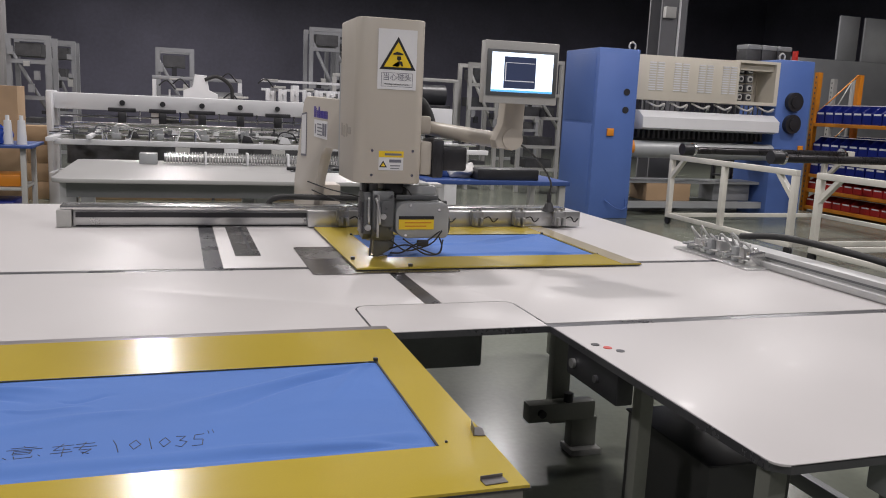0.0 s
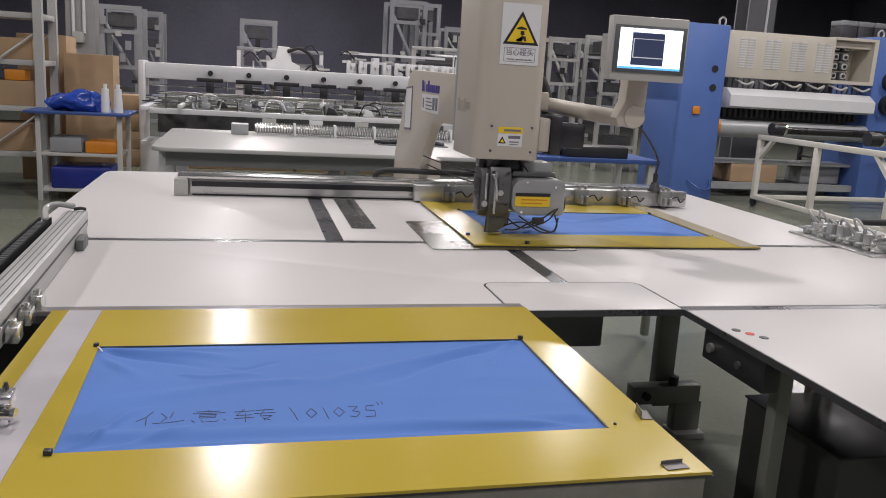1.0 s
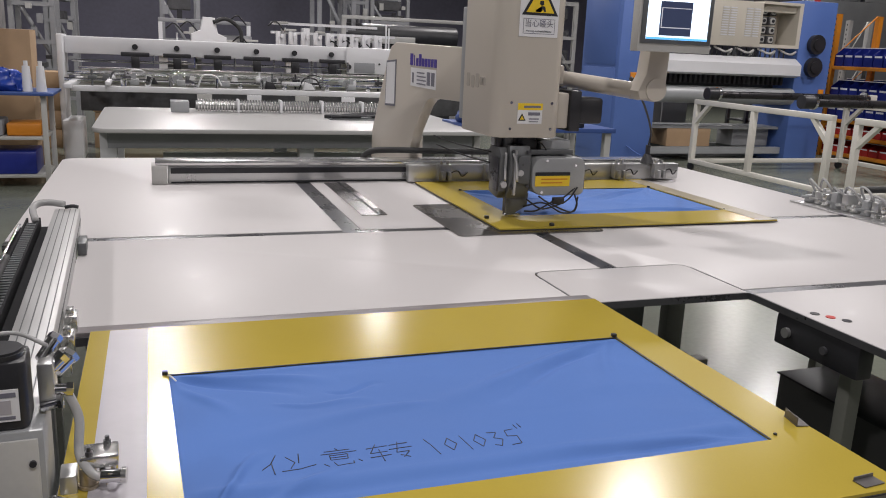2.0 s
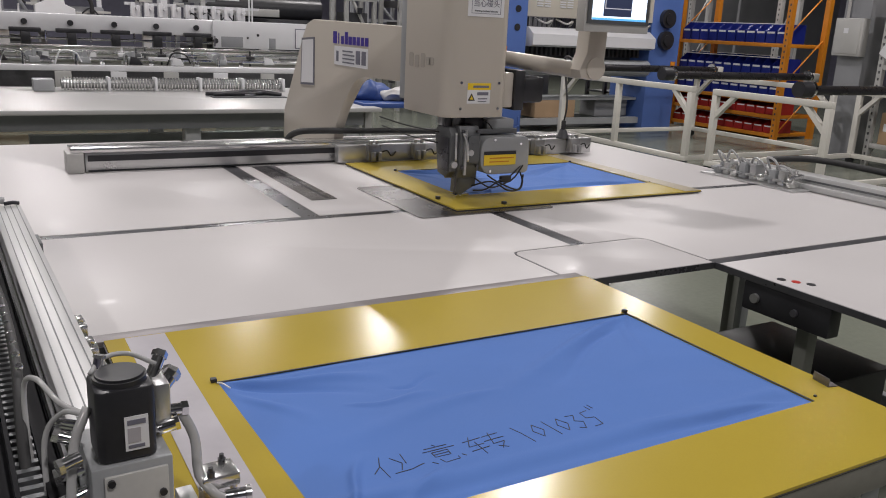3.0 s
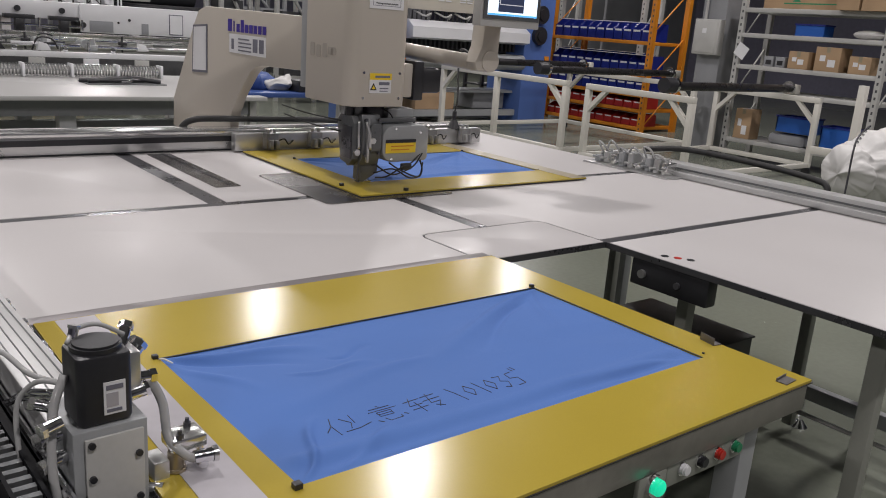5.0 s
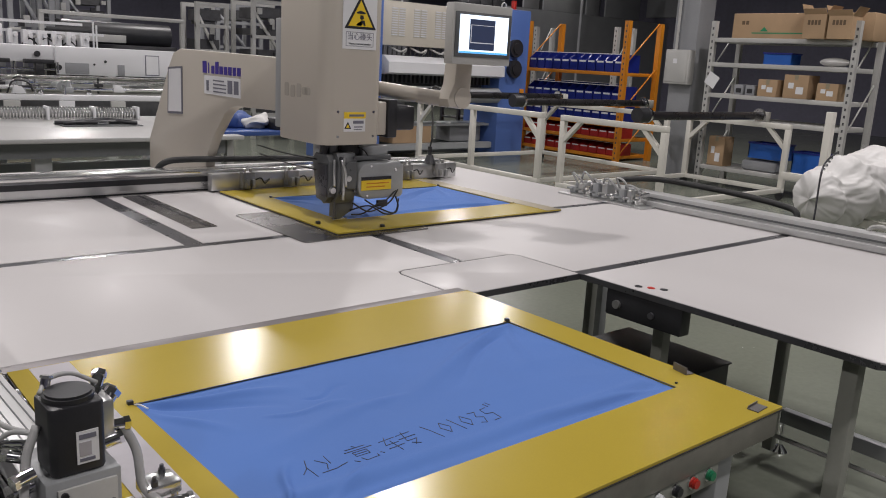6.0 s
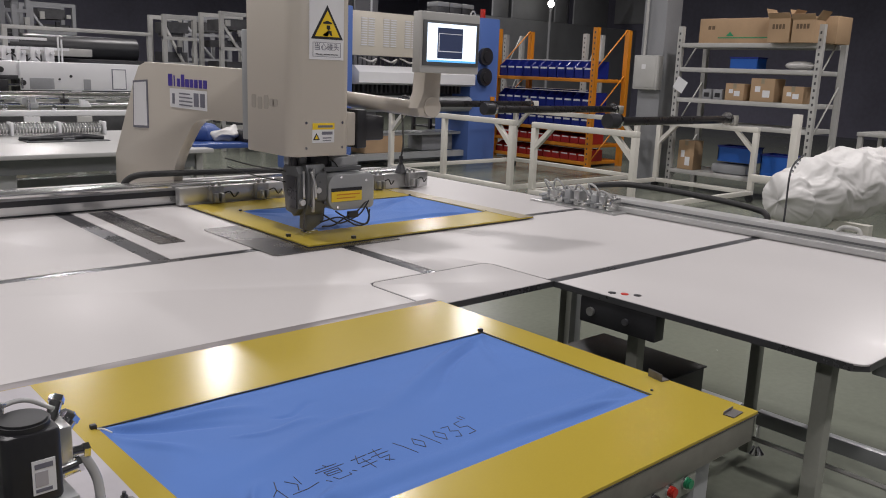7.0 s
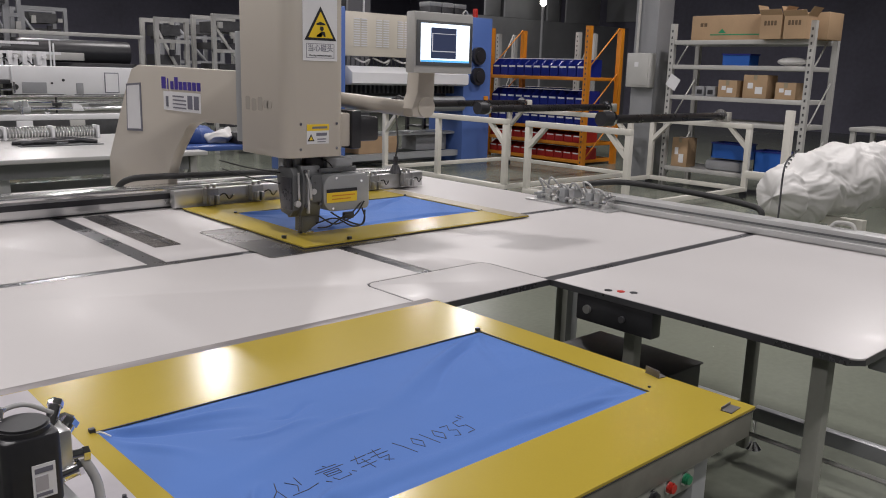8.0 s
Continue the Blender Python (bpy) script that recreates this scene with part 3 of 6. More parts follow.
part("triangle", tri(0.886, 1.708, 0.078, 3.2665, 3.2675), M_INK, lab)
part("triangle", tri(0.886, 1.708, 0.060, 3.2655, 3.2665), M_LABEL_Y, lab)
bm = prism(new_bm(), [(0.868, 1.727), (0.884, 1.733), (0.905, 1.727), (0.905, 1.722), (0.868, 1.722)], "y", 3.2645, 3.2655)
prism(bm, [(0.883, 1.717), (0.896, 1.717), (0.898, 1.706), (0.890, 1.701), (0.882, 1.706)], "y", 3.2645, 3.2655)
prism(bm, [(0.890, 1.700), (0.902, 1.699), (0.906, 1.682), (0.899, 1.682), (0.895, 1.690), (0.884, 1.686), (0.868, 1.686), (0.868, 1.681), (0.888, 1.680)], "y", 3.2645, 3.2655)
part("symbol", bm, M_INK, lab)
part("caption_frame", box(box(box(box(new_bm(), 0.826, 0.944, 3.2668, 3.2675, 1.608, 1.6095), 0.826, 0.944, 3.2668, 3.2675, 1.6565, 1.658), 0.826, 0.8275, 3.2668, 3.2675, 1.6095, 1.6565), 0.9425, 0.944, 3.2668, 3.2675, 1.6095, 1.6565), M_INK_GREY, lab)
lettering("caption", "\u5f53\u5fc3\u78b0\u5934", 0.027, M_INK_GREY, lab, pose(0.885, 3.2668, 1.641, 90, 0, 0))
lettering("caption", "Warning overhead obstacles", 0.0082, M_INK, lab, pose(0.885, 3.2668, 1.617, 90, 0, 0))
lab2 = part("small_label", box(new_bm(), 0.826, 0.920, 3.2675, 3.2698, 1.303, 1.374), M_LABEL, sew, "small yellow and white warning label")
part("label_head", box(new_bm(), 0.826, 0.920, 3.2660, 3.2675, 1.351, 1.374), M_LABEL_Y, lab2)
part("text_bar", box(new_bm(), 0.848, 0.912, 3.2652, 3.2660, 1.358, 1.366), M_INK_GREY, lab2)
part("triangle", tri(0.843, 1.322, 0.017, 3.2665, 3.2675), M_INK, lab2)
part("triangle", tri(0.843, 1.322, 0.009, 3.2658, 3.2665), M_LABEL_Y, lab2)
part("text_bar", box(box(box(new_bm(), 0.866, 0.912, 3.2665, 3.2675, 1.332, 1.343), 0.870, 0.908, 3.2665, 3.2675, 1.318, 1.322), 0.870, 0.905, 3.2665, 3.2675, 1.309, 1.312), M_INK_GREY, lab2)
# marks on the side of casing and arm
bm = new_bm()
for k, (yy, zz, hh) in enumerate(((3.53, 1.44, 0.05), (3.485, 1.435, 0.045), (3.44, 1.44, 0.05), (3.40, 1.44, 0.028), (3.375, 1.44, 0.028))):
    prism(bm, rounded(yy - 0.016, yy + 0.016, zz - hh / 2, zz + hh / 2, (0.008,) * 4, 3), "x", 0.7365, 0.7378)
part("side_symbols", bm, material("faint_grey_print", (0.36, 0.33, 0.29), 0.45), sew, "faint grey printed symbols")
for k, (wd, ht) in enumerate(((0.042, 0.052), (0.010, 0.046), (0.030, 0.034), (0.032, 0.052), (0.034, 0.034), (0.032, 0.034), (0.032, 0.034), (0.030, 0.034), (0.032, 0.034))):
    yy = 4.30 - k * 0.0425
    part("logo_bar", box(new_bm(), 0.7500, 0.7515, yy - wd / 2, yy + wd / 2, 1.466, 1.466 + ht), M_VIOLET, sew, "violet logo print")
lab3 = part("type_label", box(new_bm(), 0.7500, 0.7515, 3.945, 4.305, 1.375, 1.456), M_LABEL, sew, "white type plate label")
for y0, y1, z0, z1 in ((4.08, 4.21, 1.386, 1.392), (4.08, 4.21, 1.402, 1.408), (4.08, 4.21, 1.418, 1.424), (4.10, 4.21, 1.434, 1.440), (4.255, 4.28, 1.39, 1.435), (4.02, 4.065, 1.388, 1.444), (3.962, 4.005, 1.388, 1.444)):
    part("text_bar", box(new_bm(), 0.7490, 0.7500, y0, y1, z0, z1), M_INK_GREY, lab3)
lab4 = part("pocket_label", prism(new_bm(), [(4.555, 1.262), (4.742, 1.252), (4.725, 1.475), (4.552, 1.485)], "x", 0.7495, 0.7515), M_INK_GREY, sew, "white card with dark border")
part("card", prism(new_bm(), [(4.570, 1.272), (4.728, 1.263), (4.712, 1.466), (4.567, 1.475)], "x", 0.7485, 0.7495), M_LABEL, lab4)
# motor at the side, belt guard and hoses
part("motor_mount", box(new_bm(), 0.995, 1.04, 3.30, 3.42, 1.285, 1.41, 0.006), M_BEIGE, sew)
mot = part("side_motor", box(new_bm(), 1.04, 1.085, 3.29, 3.43, 1.275, 1.42, 0.006), M_BLACK, sew, "black servo motor")
part("motor_can", box(new_bm(), 1.085, 1.19, 3.315, 3.405, 1.30, 1.395, 0.012), M_BLACK, mot)
part("belt_hose", tube(new_bm(), [(0.99, 3.5, 1.55), (1.04, 3.5, 1.56), (1.08, 3.5, 1.50), (1.09, 3.48, 1.42)], 0.024, 10), M_RUBBER, sew, "black corrugated hose")
# needle head
head = part("needle_head", prism(new_bm(), [(3.295, 1.06), (3.32, 1.035), (3.38, 1.045), (3.41, 1.19), (3.39, 1.215), (3.31, 1.215), (3.29, 1.19)], "x", 0.782, 0.812, 0.004), M_GREY_CAST, sew, "dark grey cast sewing head")
part("face_block", prism(new_bm(), [(3.28, 1.065), (3.30, 1.035), (3.38, 1.02), (3.43, 1.06), (3.43, 1.20), (3.41, 1.222), (3.29, 1.222), (3.275, 1.19)], "x", 0.8125, 0.895, 0.005), M_GREY_CAST, head)
part("foot_holder", prism(new_bm(), [(0.828, 0.975), (0.845, 0.968), (0.875, 0.985), (0.905, 1.0), (0.91, 1.05), (0.83, 1.06)], "y", 3.31, 3.36, 0.004), M_GREY_CAST, head)
part("head_cover", prism(new_bm(), rounded(0.9, 1.112, 1.045, 1.183, (0.05, 0.02, 0.03, 0.045)), "y", 3.272, 3.42, 0.006), M_GREY_COVER, head, "grey side cover")
for sx, sz in ((0.955, 1.172), (1.07, 1.155), (0.94, 1.058)):
    part("screw", cyl(new_bm(), (sx, 3.2715, sz), (sx, 3.268, sz), 0.005, 10), M_CHROME, head)
lab5 = part("cover_label", box(new_bm(), 0.912, 1.05, 3.2685, 3.2705, 1.08, 1.118), M_LABEL_Y, head, "yellow caution label")
part("label_line", box(new_bm(), 0.912, 1.05, 3.2680, 3.2705, 1.1185, 1.131), M_INK, head)
part("text_bar", box(box(new_bm(), 0.935, 1.04, 3.2675, 3.2685, 1.104, 1.108), 0.935, 1.02, 3.2675, 3.2685, 1.091, 1.095), M_ORANGE, head)
part("upper_block", box(new_bm(), 0.955, 1.075, 3.33, 3.46, 1.19, 1.24, 0.006), M_GREY_COVER, head)
part("oil_strip", box(new_bm(), 0.91, 1.08, 3.315, 3.329, 1.188, 1.206, 0.003), M_GREY_CAST, head)
part("neck", box(new_bm(), 0.865, 0.945, 3.34, 3.45, 1.19, 1.256, 0.004), M_BLACK, head)
part("neck_pipe", cyl(new_bm(), (0.825, 3.34, 1.21), (0.825, 3.34, 1.256), 0.02, 12), M_GREY_CAST, head)
for bx0, bz in ((0.822, 1.205), (0.882, 1.205), (0.822, 1.075), (0.884, 1.08), (0.86, 1.16)):
    part("bolt", cyl(new_bm(), (bx0, 3.277, bz), (bx0, 3.268, bz), 0.006, 8), M_STEEL_DARK, head)
part("face_plate", prism(new_bm(), rounded(0.842, 0.89, 1.09, 1.19, (0.012,) * 4, 4), "y", 3.268, 3.276, 0.002), M_GREY_CAST, head)
part("slide_rail", box(new_bm(), 0.826, 0.834, 3.262, 3.276, 1.05, 1.21, 0.001), M_ALU, head)
part("side_plate", box(new_bm(), 0.775, 0.7815, 3.30, 3.37, 1.06, 1.18, 0.002), M_STEEL_DARK, head)
part("solenoid", cyl(new_bm(), (0.795, 3.34, 1.2155), (0.795, 3.34, 1.25), 0.013, 12), M_BLACK, head)
part("valve", box(new_bm(), 0.785, 0.81, 3.365, 3.40, 1.2155, 1.25, 0.003), M_GREY_COVER, head)
part("needle_bar", cyl(cyl(new_bm(), (0.866, 3.33, 0.985), (0.866, 3.33, 1.03), 0.009, 12), (0.866, 3.33, 0.962), (0.866, 3.33, 0.99), 0.0025, 8), M_CHROME, head, "polished needle bar")
part("presser_foot", prism(new_bm(), [(0.825, 0.968), (0.845, 0.963), (0.88, 0.964), (0.885, 0.970), (0.85, 0.975)], "y", 3.315, 3.345, 0.001), M_CHROME, head)
part("lever", tube(new_bm(), [(0.80, 3.285, 1.20), (0.797, 3.278, 1.15), (0.80, 3.28, 1.10)], 0.0045, 8), M_ALU, head, "polished thread lever")
part("lever", tube(new_bm(), [(0.82, 3.266, 1.20), (0.832, 3.258, 1.16), (0.836, 3.258, 1.10)], 0.005, 8), M_ALU, head, "polished thread lever")
part("tension_disc", cyl(new_bm(), (0.797, 3.30, 1.085), (0.797, 3.282, 1.085), 0.012, 16), M_ALU, head)
part("tension_disc", cyl(new_bm(), (0.85, 3.275, 1.13), (0.85, 3.258, 1.13), 0.011, 16), M_ALU, head)
part("rod", cyl(new_bm(), (0.81, 3.30, 0.975), (0.815, 3.30, 1.04), 0.004, 8), M_STEEL_DARK, head)
for k, pts in enumerate(([(0.895, 3.30, 1.03), (0.94, 3.265, 1.0), (1.0, 3.265, 1.01), (1.05, 3.27, 1.03), (1.085, 3.27, 1.075)],
                         [(0.89, 3.31, 1.0), (0.95, 3.27, 1.02), (1.02, 3.26, 0.985), (1.075, 3.265, 0.99), (1.09, 3.27, 1.04)],
                         [(0.89, 3.30, 0.985), (0.93, 3.28, 0.99), (0.98, 3.26, 1.025), (1.03, 3.265, 1.04), (1.10, 3.28, 1.09)],
                         [(0.93, 3.27, 1.045), (0.97, 3.262, 1.02), (1.06, 3.262, 0.985), (1.085, 3.265, 1.01), (1.075, 3.27, 1.05)],
                         [(1.105, 3.30, 1.09), (1.118, 3.32, 1.12), (1.116, 3.34, 1.16), (1.085, 3.36, 1.195)],
                         [(1.09, 3.275, 1.05), (1.115, 3.285, 1.07), (1.122, 3.31, 1.12), (1.10, 3.35, 1.18)],
                         [(0.93, 3.335, 1.24), (0.955, 3.32, 1.225), (0.97, 3.315, 1.205)],
                         [(0.60, 3.50, 1.235), (0.68, 3.45, 1.21), (0.785, 3.38, 1.19)],
                         [(0.62, 3.52, 1.20), (0.70, 3.46, 1.17), (0.785, 3.38, 1.15)])):
    part("wire", tube(new_bm(), pts, 0.0032 if k < 6 else 0.0026, 6), M_RUBBER, head, "black wire")
part("connector", box(new_bm(), 0.985, 1.03, 3.258, 3.275, 1.015, 1.04, 0.004), M_BLACK, head)

# ---- touch screen on its swing arm ----
scr = thing("touch_screen", "grey-framed touch screen on a beige swing arm", "screen", (1.285, 3.09, 1.56))
part("housing", box(new_bm(), 1.147, 1.424, 3.05, 3.10, 1.566, 1.782, 0.004), M_SHELF, scr)
part("bezel", box(new_bm(), 1.154, 1.417, 3.044, 3.0495, 1.592, 1.752, 0.002), M_GREY_CAST, scr)
part("display", box(new_bm(), 1.171, 1.400, 3.0415, 3.0435, 1.606, 1.742), M_SCREEN, scr, "lit white screen with dark window")
part("display_window", box(new_bm(), 1.216, 1.334, 3.0395, 3.0413, 1.619, 1.728), M_SCREEN_DARK, scr)
part("display_line", box(box(box(new_bm(), 1.220, 1.330, 3.0385, 3.0393, 1.643, 1.646), 1.220, 1.330, 3.0385, 3.0393, 1.706, 1.708), 1.220, 1.223, 3.0385, 3.0393, 1.646, 1.706), M_SCREEN_LINE, scr)
part("task_bar", box(new_bm(), 1.171, 1.400, 3.0395, 3.0413, 1.606, 1.613), M_SCREEN_BLUE, scr)
scr.rotation_euler[2] = radians(-3)
part("post", prism(new_bm(), [(1.280, 1.60), (1.362, 1.60), (1.357, 1.44), (1.345, 1.405), (1.32, 1.392), (1.255, 1.40), (1.245, 1.43), (1.272, 1.49)], "y", 3.19, 3.27, 0.012), M_BEIGE, scr, "beige screen post")
part("back_plate", box(new_bm(), 1.25, 1.39, 3.101, 3.189, 1.585, 1.70, 0.008), M_BEIGE, scr)
part("elbow", cyl(new_bm(), (1.315, 3.184, 1.435), (1.315, 3.276, 1.435), 0.040, 24), M_BEIGE, scr)
part("swing_arm", cyl(new_bm(), (1.29, 3.25, 1.425), (1.0, 3.50, 1.465), 0.031, 20, 0.028), M_BEIGE, scr, "beige swing arm tube")
part("bracket", box(new_bm(), 0.94, 1.045, 3.38, 3.48, 1.435, 1.505, 0.008), M_BEIGE, scr)

# ---- left feed rail with servo motor ----
lr = thing("feed_rail", "aluminium feed rail beside the table with black servo motor", "linear rail", (-0.56, 1.75, 0.95))
lr.rotation_euler[2] = radians(2.0)
part("extrusion", box(new_bm(), -0.605, -0.535, 1.80, 3.29, 0.975, 1.03, 0.003), M_SATIN, lr)
part("lower_beam", box(new_bm(), -0.600, -0.538, 1.80, 3.285, 0.952, 0.9735), M_SATIN, lr)
for gx in (-0.592, -0.577, -0.562, -0.547):
    part("groove", box(new_bm(), gx, gx + 0.002, 1.805, 3.285, 1.0302, 1.0310), M_GREY_CAST, lr)
part("groove", box(new_bm(), -0.5348, -0.5342, 1.805, 3.285, 0.996, 1.003), M_BLACK, lr)
part("stop_bracket", box(new_bm(), -0.534, -0.512, 3.02, 3.12, 0.9505, 0.985, 0.002), M_GREY_CAST, lr)
part("end_plug", tube(new_bm(), [(-0.575, 3.285, 1.036), (-0.555, 3.28, 1.04), (-0.54, 3.285, 1.036)], 0.006, 6), M_BLACK, lr)
for k in range(3):
    yy = 2.12 + 0.12 * k
    vb = part("valve_block", box(box(new_bm(), -0.533, -0.508, yy, yy + 0.05, 0.955, 0.99, 0.003), -0.528, -0.514, yy + 0.01, yy + 0.03, 0.99, 1.003, 0.002), M_ALU_BRIGHT, lr, "small chromed valve block")
part("gear_block", box(new_bm(), -0.605, -0.515, 1.685, 1.795, 0.80, 1.062, 0.003), M_GREY_COVER, lr, "grey gear block")
fp = part("face_plate", box(new_bm(), -0.592, -0.522, 1.680, 1.6845, 0.82, 1.052, 0.001), M_SHELF, lr)
for sx, sz in ((-0.585, 1.045), (-0.529, 1.02), (-0.585, 1.0), (-0.529, 0.96), (-0.585, 0.94)):
    part("screw", cyl(new_bm(), (sx, 1.680, sz), (sx, 1.676, sz), 0.0045, 8), M_BLACK, fp)
sm = part("servo_motor", prism(new_bm(), rounded(-0.595, -0.530, 1.69, 1.755, (0.009,) * 4, 4), "z", 1.063, 1.152, 0.004), M_BLACK, lr, "black servo motor")
part("motor_cap", cyl(cyl(new_bm(), (-0.5625, 1.7225, 1.152), (-0.5625, 1.7225, 1.158), 0.030, 32), (-0.5625, 1.7225, 1.158), (-0.5625, 1.7225, 1.161), 0.027, 32), M_BLACK, sm)
nl = part("name_plate", box(new_bm(), -0.566, -0.540, 1.6882, 1.6898, 1.076, 1.118), M_LABEL, sm, "silver rating plate")
part("text_bar", box(new_bm(), -0.563, -0.549, 1.6874, 1.6882, 1.086, 1.104), M_TAPE, nl)
part("text_bar", box(new_bm(), -0.563, -0.543, 1.6874, 1.6882, 1.108, 1.114), M_INK_GREY, nl)
part("text_bar", box(new_bm(), -0.563, -0.545, 1.6874, 1.6882, 1.079, 1.083), M_INK_GREY, nl)
for p0, p1, r in (((-0.520, 1.765, 1.125), (-0.505, 1.785, 1.144), 0.008), ((-0.518, 1.755, 1.105), (-0.497, 1.765, 1.124), 0.009), ((-0.522, 1.745, 1.090), (-0.490, 1.745, 1.088), 0.008), ((-0.52, 1.735, 1.072), (-0.500, 1.733, 1.076), 0.008)):
    part("air_fitting", cyl(new_bm(), p0, p1, r, 14), M_CHROME, lr, "chrome air fitting")
    part("air_fitting", cyl(new_bm(), p1, tuple(a + 0.25 * (a - c) for a, c in zip(p1, p0)), r * 1.25, 6), M_CHROME, lr, "chrome air fitting")
part("fitting_block", box(new_bm(), -0.523, -0.503, 1.735, 1.785, 1.065, 1.13, 0.004), M_ALU, lr)
HOSES = (([(-0.592, 1.735, 1.158), (-0.575, 1.758, 1.165), (-0.545, 1.768, 1.163), (-0.512, 1.772, 1.142)], 0.003, M_CLEAR),
         ([(-0.490, 1.745, 1.086), (-0.477, 1.735, 1.05), (-0.478, 1.715, 1.01), (-0.466, 1.694, 0.992), (-0.456, 1.692, 0.984), (-0.450, 1.694, 0.982)], 0.0062, M_CLEAR),
         ([(-0.598, 1.73, 1.12), (-0.617, 1.715, 1.08), (-0.626, 1.69, 1.0), (-0.612, 1.665, 0.92), (-0.60, 1.65, 0.80)], 0.0058, M_CLEAR),
         ([(-0.598, 1.74, 1.105), (-0.620, 1.80, 1.10), (-0.640, 1.85, 1.115), (-0.652, 1.88, 1.09), (-0.652, 1.85, 1.0), (-0.642, 1.80, 0.9)], 0.0036, M_CLEAR),
         ([(-0.600, 1.745, 1.105), (-0.62, 1.78, 1.095), (-0.64, 1.79, 1.06), (-0.645, 1.76, 0.98)], 0.0034, M_CLEAR),
         ([(-0.603, 1.75, 1.09), (-0.625, 1.80, 1.075), (-0.63, 1.86, 1.04)], 0.005, M_CHROME),
         ([(-0.603, 1.76, 1.08), (-0.622, 1.82, 1.06), (-0.628, 1.90, 1.02)], 0.005, M_CHROME),
         ([(-0.655, 2.6, 1.06), (-0.648, 2.3, 1.075), (-0.652, 2.0, 1.085), (-0.66, 1.86, 1.04), (-0.662, 1.75, 0.90)], 0.007, M_RUBBER))
for pts, r, mt in HOSES:
    part("air_hose", tube(new_bm(), pts, r, 8), mt, lr, "clear air hose" if mt is M_CLEAR else "air hose")
for k in range(9):
    part("hose_clip", ball(new_bm(), (-0.651, 1.95 + 0.05 * k, 1.094 - 0.002 * k), 0.0055, 10), M_CHROME, lr)
part("clamp_block", box(new_bm(), -0.478, -0.430, 1.70, 1.742, 0.990, 1.008, 0.003), M_ALU_BRIGHT, lr, "bright aluminium clamp block")
for bx0, by0 in ((-0.466, 1.706), (-0.444, 1.734)):
    part("bolt", cyl(cyl(new_bm(), (bx0, by0, 1.008), (bx0, by0, 1.014), 0.005, 10), (bx0, by0, 1.014), (bx0, by0, 1.020), 0.003, 8), M_STEEL_DARK, lr)
part("clamp_cylinder", cyl(cyl(new_bm(), (-0.469, 1.712, 0.9605), (-0.469, 1.712, 0.9895), 0.011, 20), (-0.469, 1.712, 0.9605), (-0.469, 1.712, 0.965), 0.013, 20), M_TAN_METAL, lr, "brassy clamp cylinder")
tee = part("tee_fitting", cyl(cyl(new_bm(), (-0.452, 1.694, 0.982), (-0.428, 1.690, 0.982), 0.009, 16), (-0.440, 1.692, 0.966), (-0.440, 1.692, 0.989), 0.007, 12), M_CHROME, lr, "chrome tee fitting")
part("collar", cyl(new_bm(), (-0.4275, 1.690, 0.982), (-0.421, 1.689, 0.982), 0.011, 16), M_ALU_BRIGHT, tee)
part("plunger", cyl(cyl(new_bm(), (-0.436, 1.712, 0.9605), (-0.436, 1.712, 0.9895), 0.005, 12), (-0.436, 1.712, 0.9605), (-0.436, 1.712, 0.964), 0.010, 16), M_CHROME, lr)
part("plunger", cyl(new_bm(), (-0.452, 1.736, 0.9605), (-0.452, 1.736, 0.9895), 0.004, 12), M_STEEL_DARK, lr)
part("clamp_column", box(new_bm(), -0.503, -0.482, 1.70, 1.74, 0.88, 0.984, 0.002), M_ALU, lr)
for p, q, r in (((-0.512, 1.700, 0.955), (-0.500, 1.690, 0.955), 0.006), ((-0.509, 1.70, 0.93), (-0.495, 1.688, 0.925), 0.008), ((-0.613, 1.70, 1.075), (-0.632, 1.695, 1.072), 0.008), ((-0.608, 1.72, 1.05), (-0.632, 1.72, 1.046), 0.009),
                ((-0.606, 1.71, 1.025), (-0.630, 1.705, 1.020), 0.008), ((-0.606, 1.745, 1.072), (-0.628, 1.752, 1.08), 0.007), ((-0.582, 1.748, 1.158), (-0.579, 1.75, 1.17), 0.006), ((-0.505, 1.785, 1.100), (-0.489, 1.80, 1.112), 0.010)):
    part("air_fitting", cyl(new_bm(), p, q, r, 14), M_CHROME, lr, "chrome air fitting")
    part("air_fitting", cyl(new_bm(), q, tuple(a + 0.3 * (a - c) for a, c in zip(q, p)), r * 1.25, 6), M_ALU_BRIGHT, lr, "chrome air fitting")
part("side_wall", box(new_bm(), -0.535, -0.505, 1.20, 1.66, 0.70, 0.93, 0.002), M_GREY_CAST, lr)

# cable chain in a black channel beside the rail
tray = thing("cable_chain", "dark cable chain in a black steel channel beside the table", "cable chain", (-0.56, 1.75, 0.9))
tray.rotation_euler[2] = radians(2.0)
part("channel", box(new_bm(), -0.70, -0.612, 1.0, 3.27, 0.62, 0.982), M_CHANNEL, tray)
part("chain_side", box(new_bm(), -0.678, -0.673, 1.05, 3.25, 0.983, 1.014), M_CHANNEL, tray)
part("chain_side", box(new_bm(), -0.645, -0.640, 1.05, 3.25, 0.983, 1.014), M_CHANNEL, tray)
for k in range(100):
    yy = 1.06 + 0.0215 * k
    if k == 0:
        rib = part("rib", box(new_bm(), -0.672, -0.646, yy, yy + 0.010, 0.998, 1.010), M_GREY_CAST, tray)
    else:
        more = new("rib", rib.data)
        more.parent = tray
        more.matrix_parent_inverse = rib.matrix_parent_inverse
        more.location = (0, 0.0215 * k, 0)
part("edge_bar", cyl(new_bm(), (-0.614, 1.0, 0.99), (-0.614, 3.27, 0.99), 0.006, 10), M_CHROME, tray, "bright edge bar")
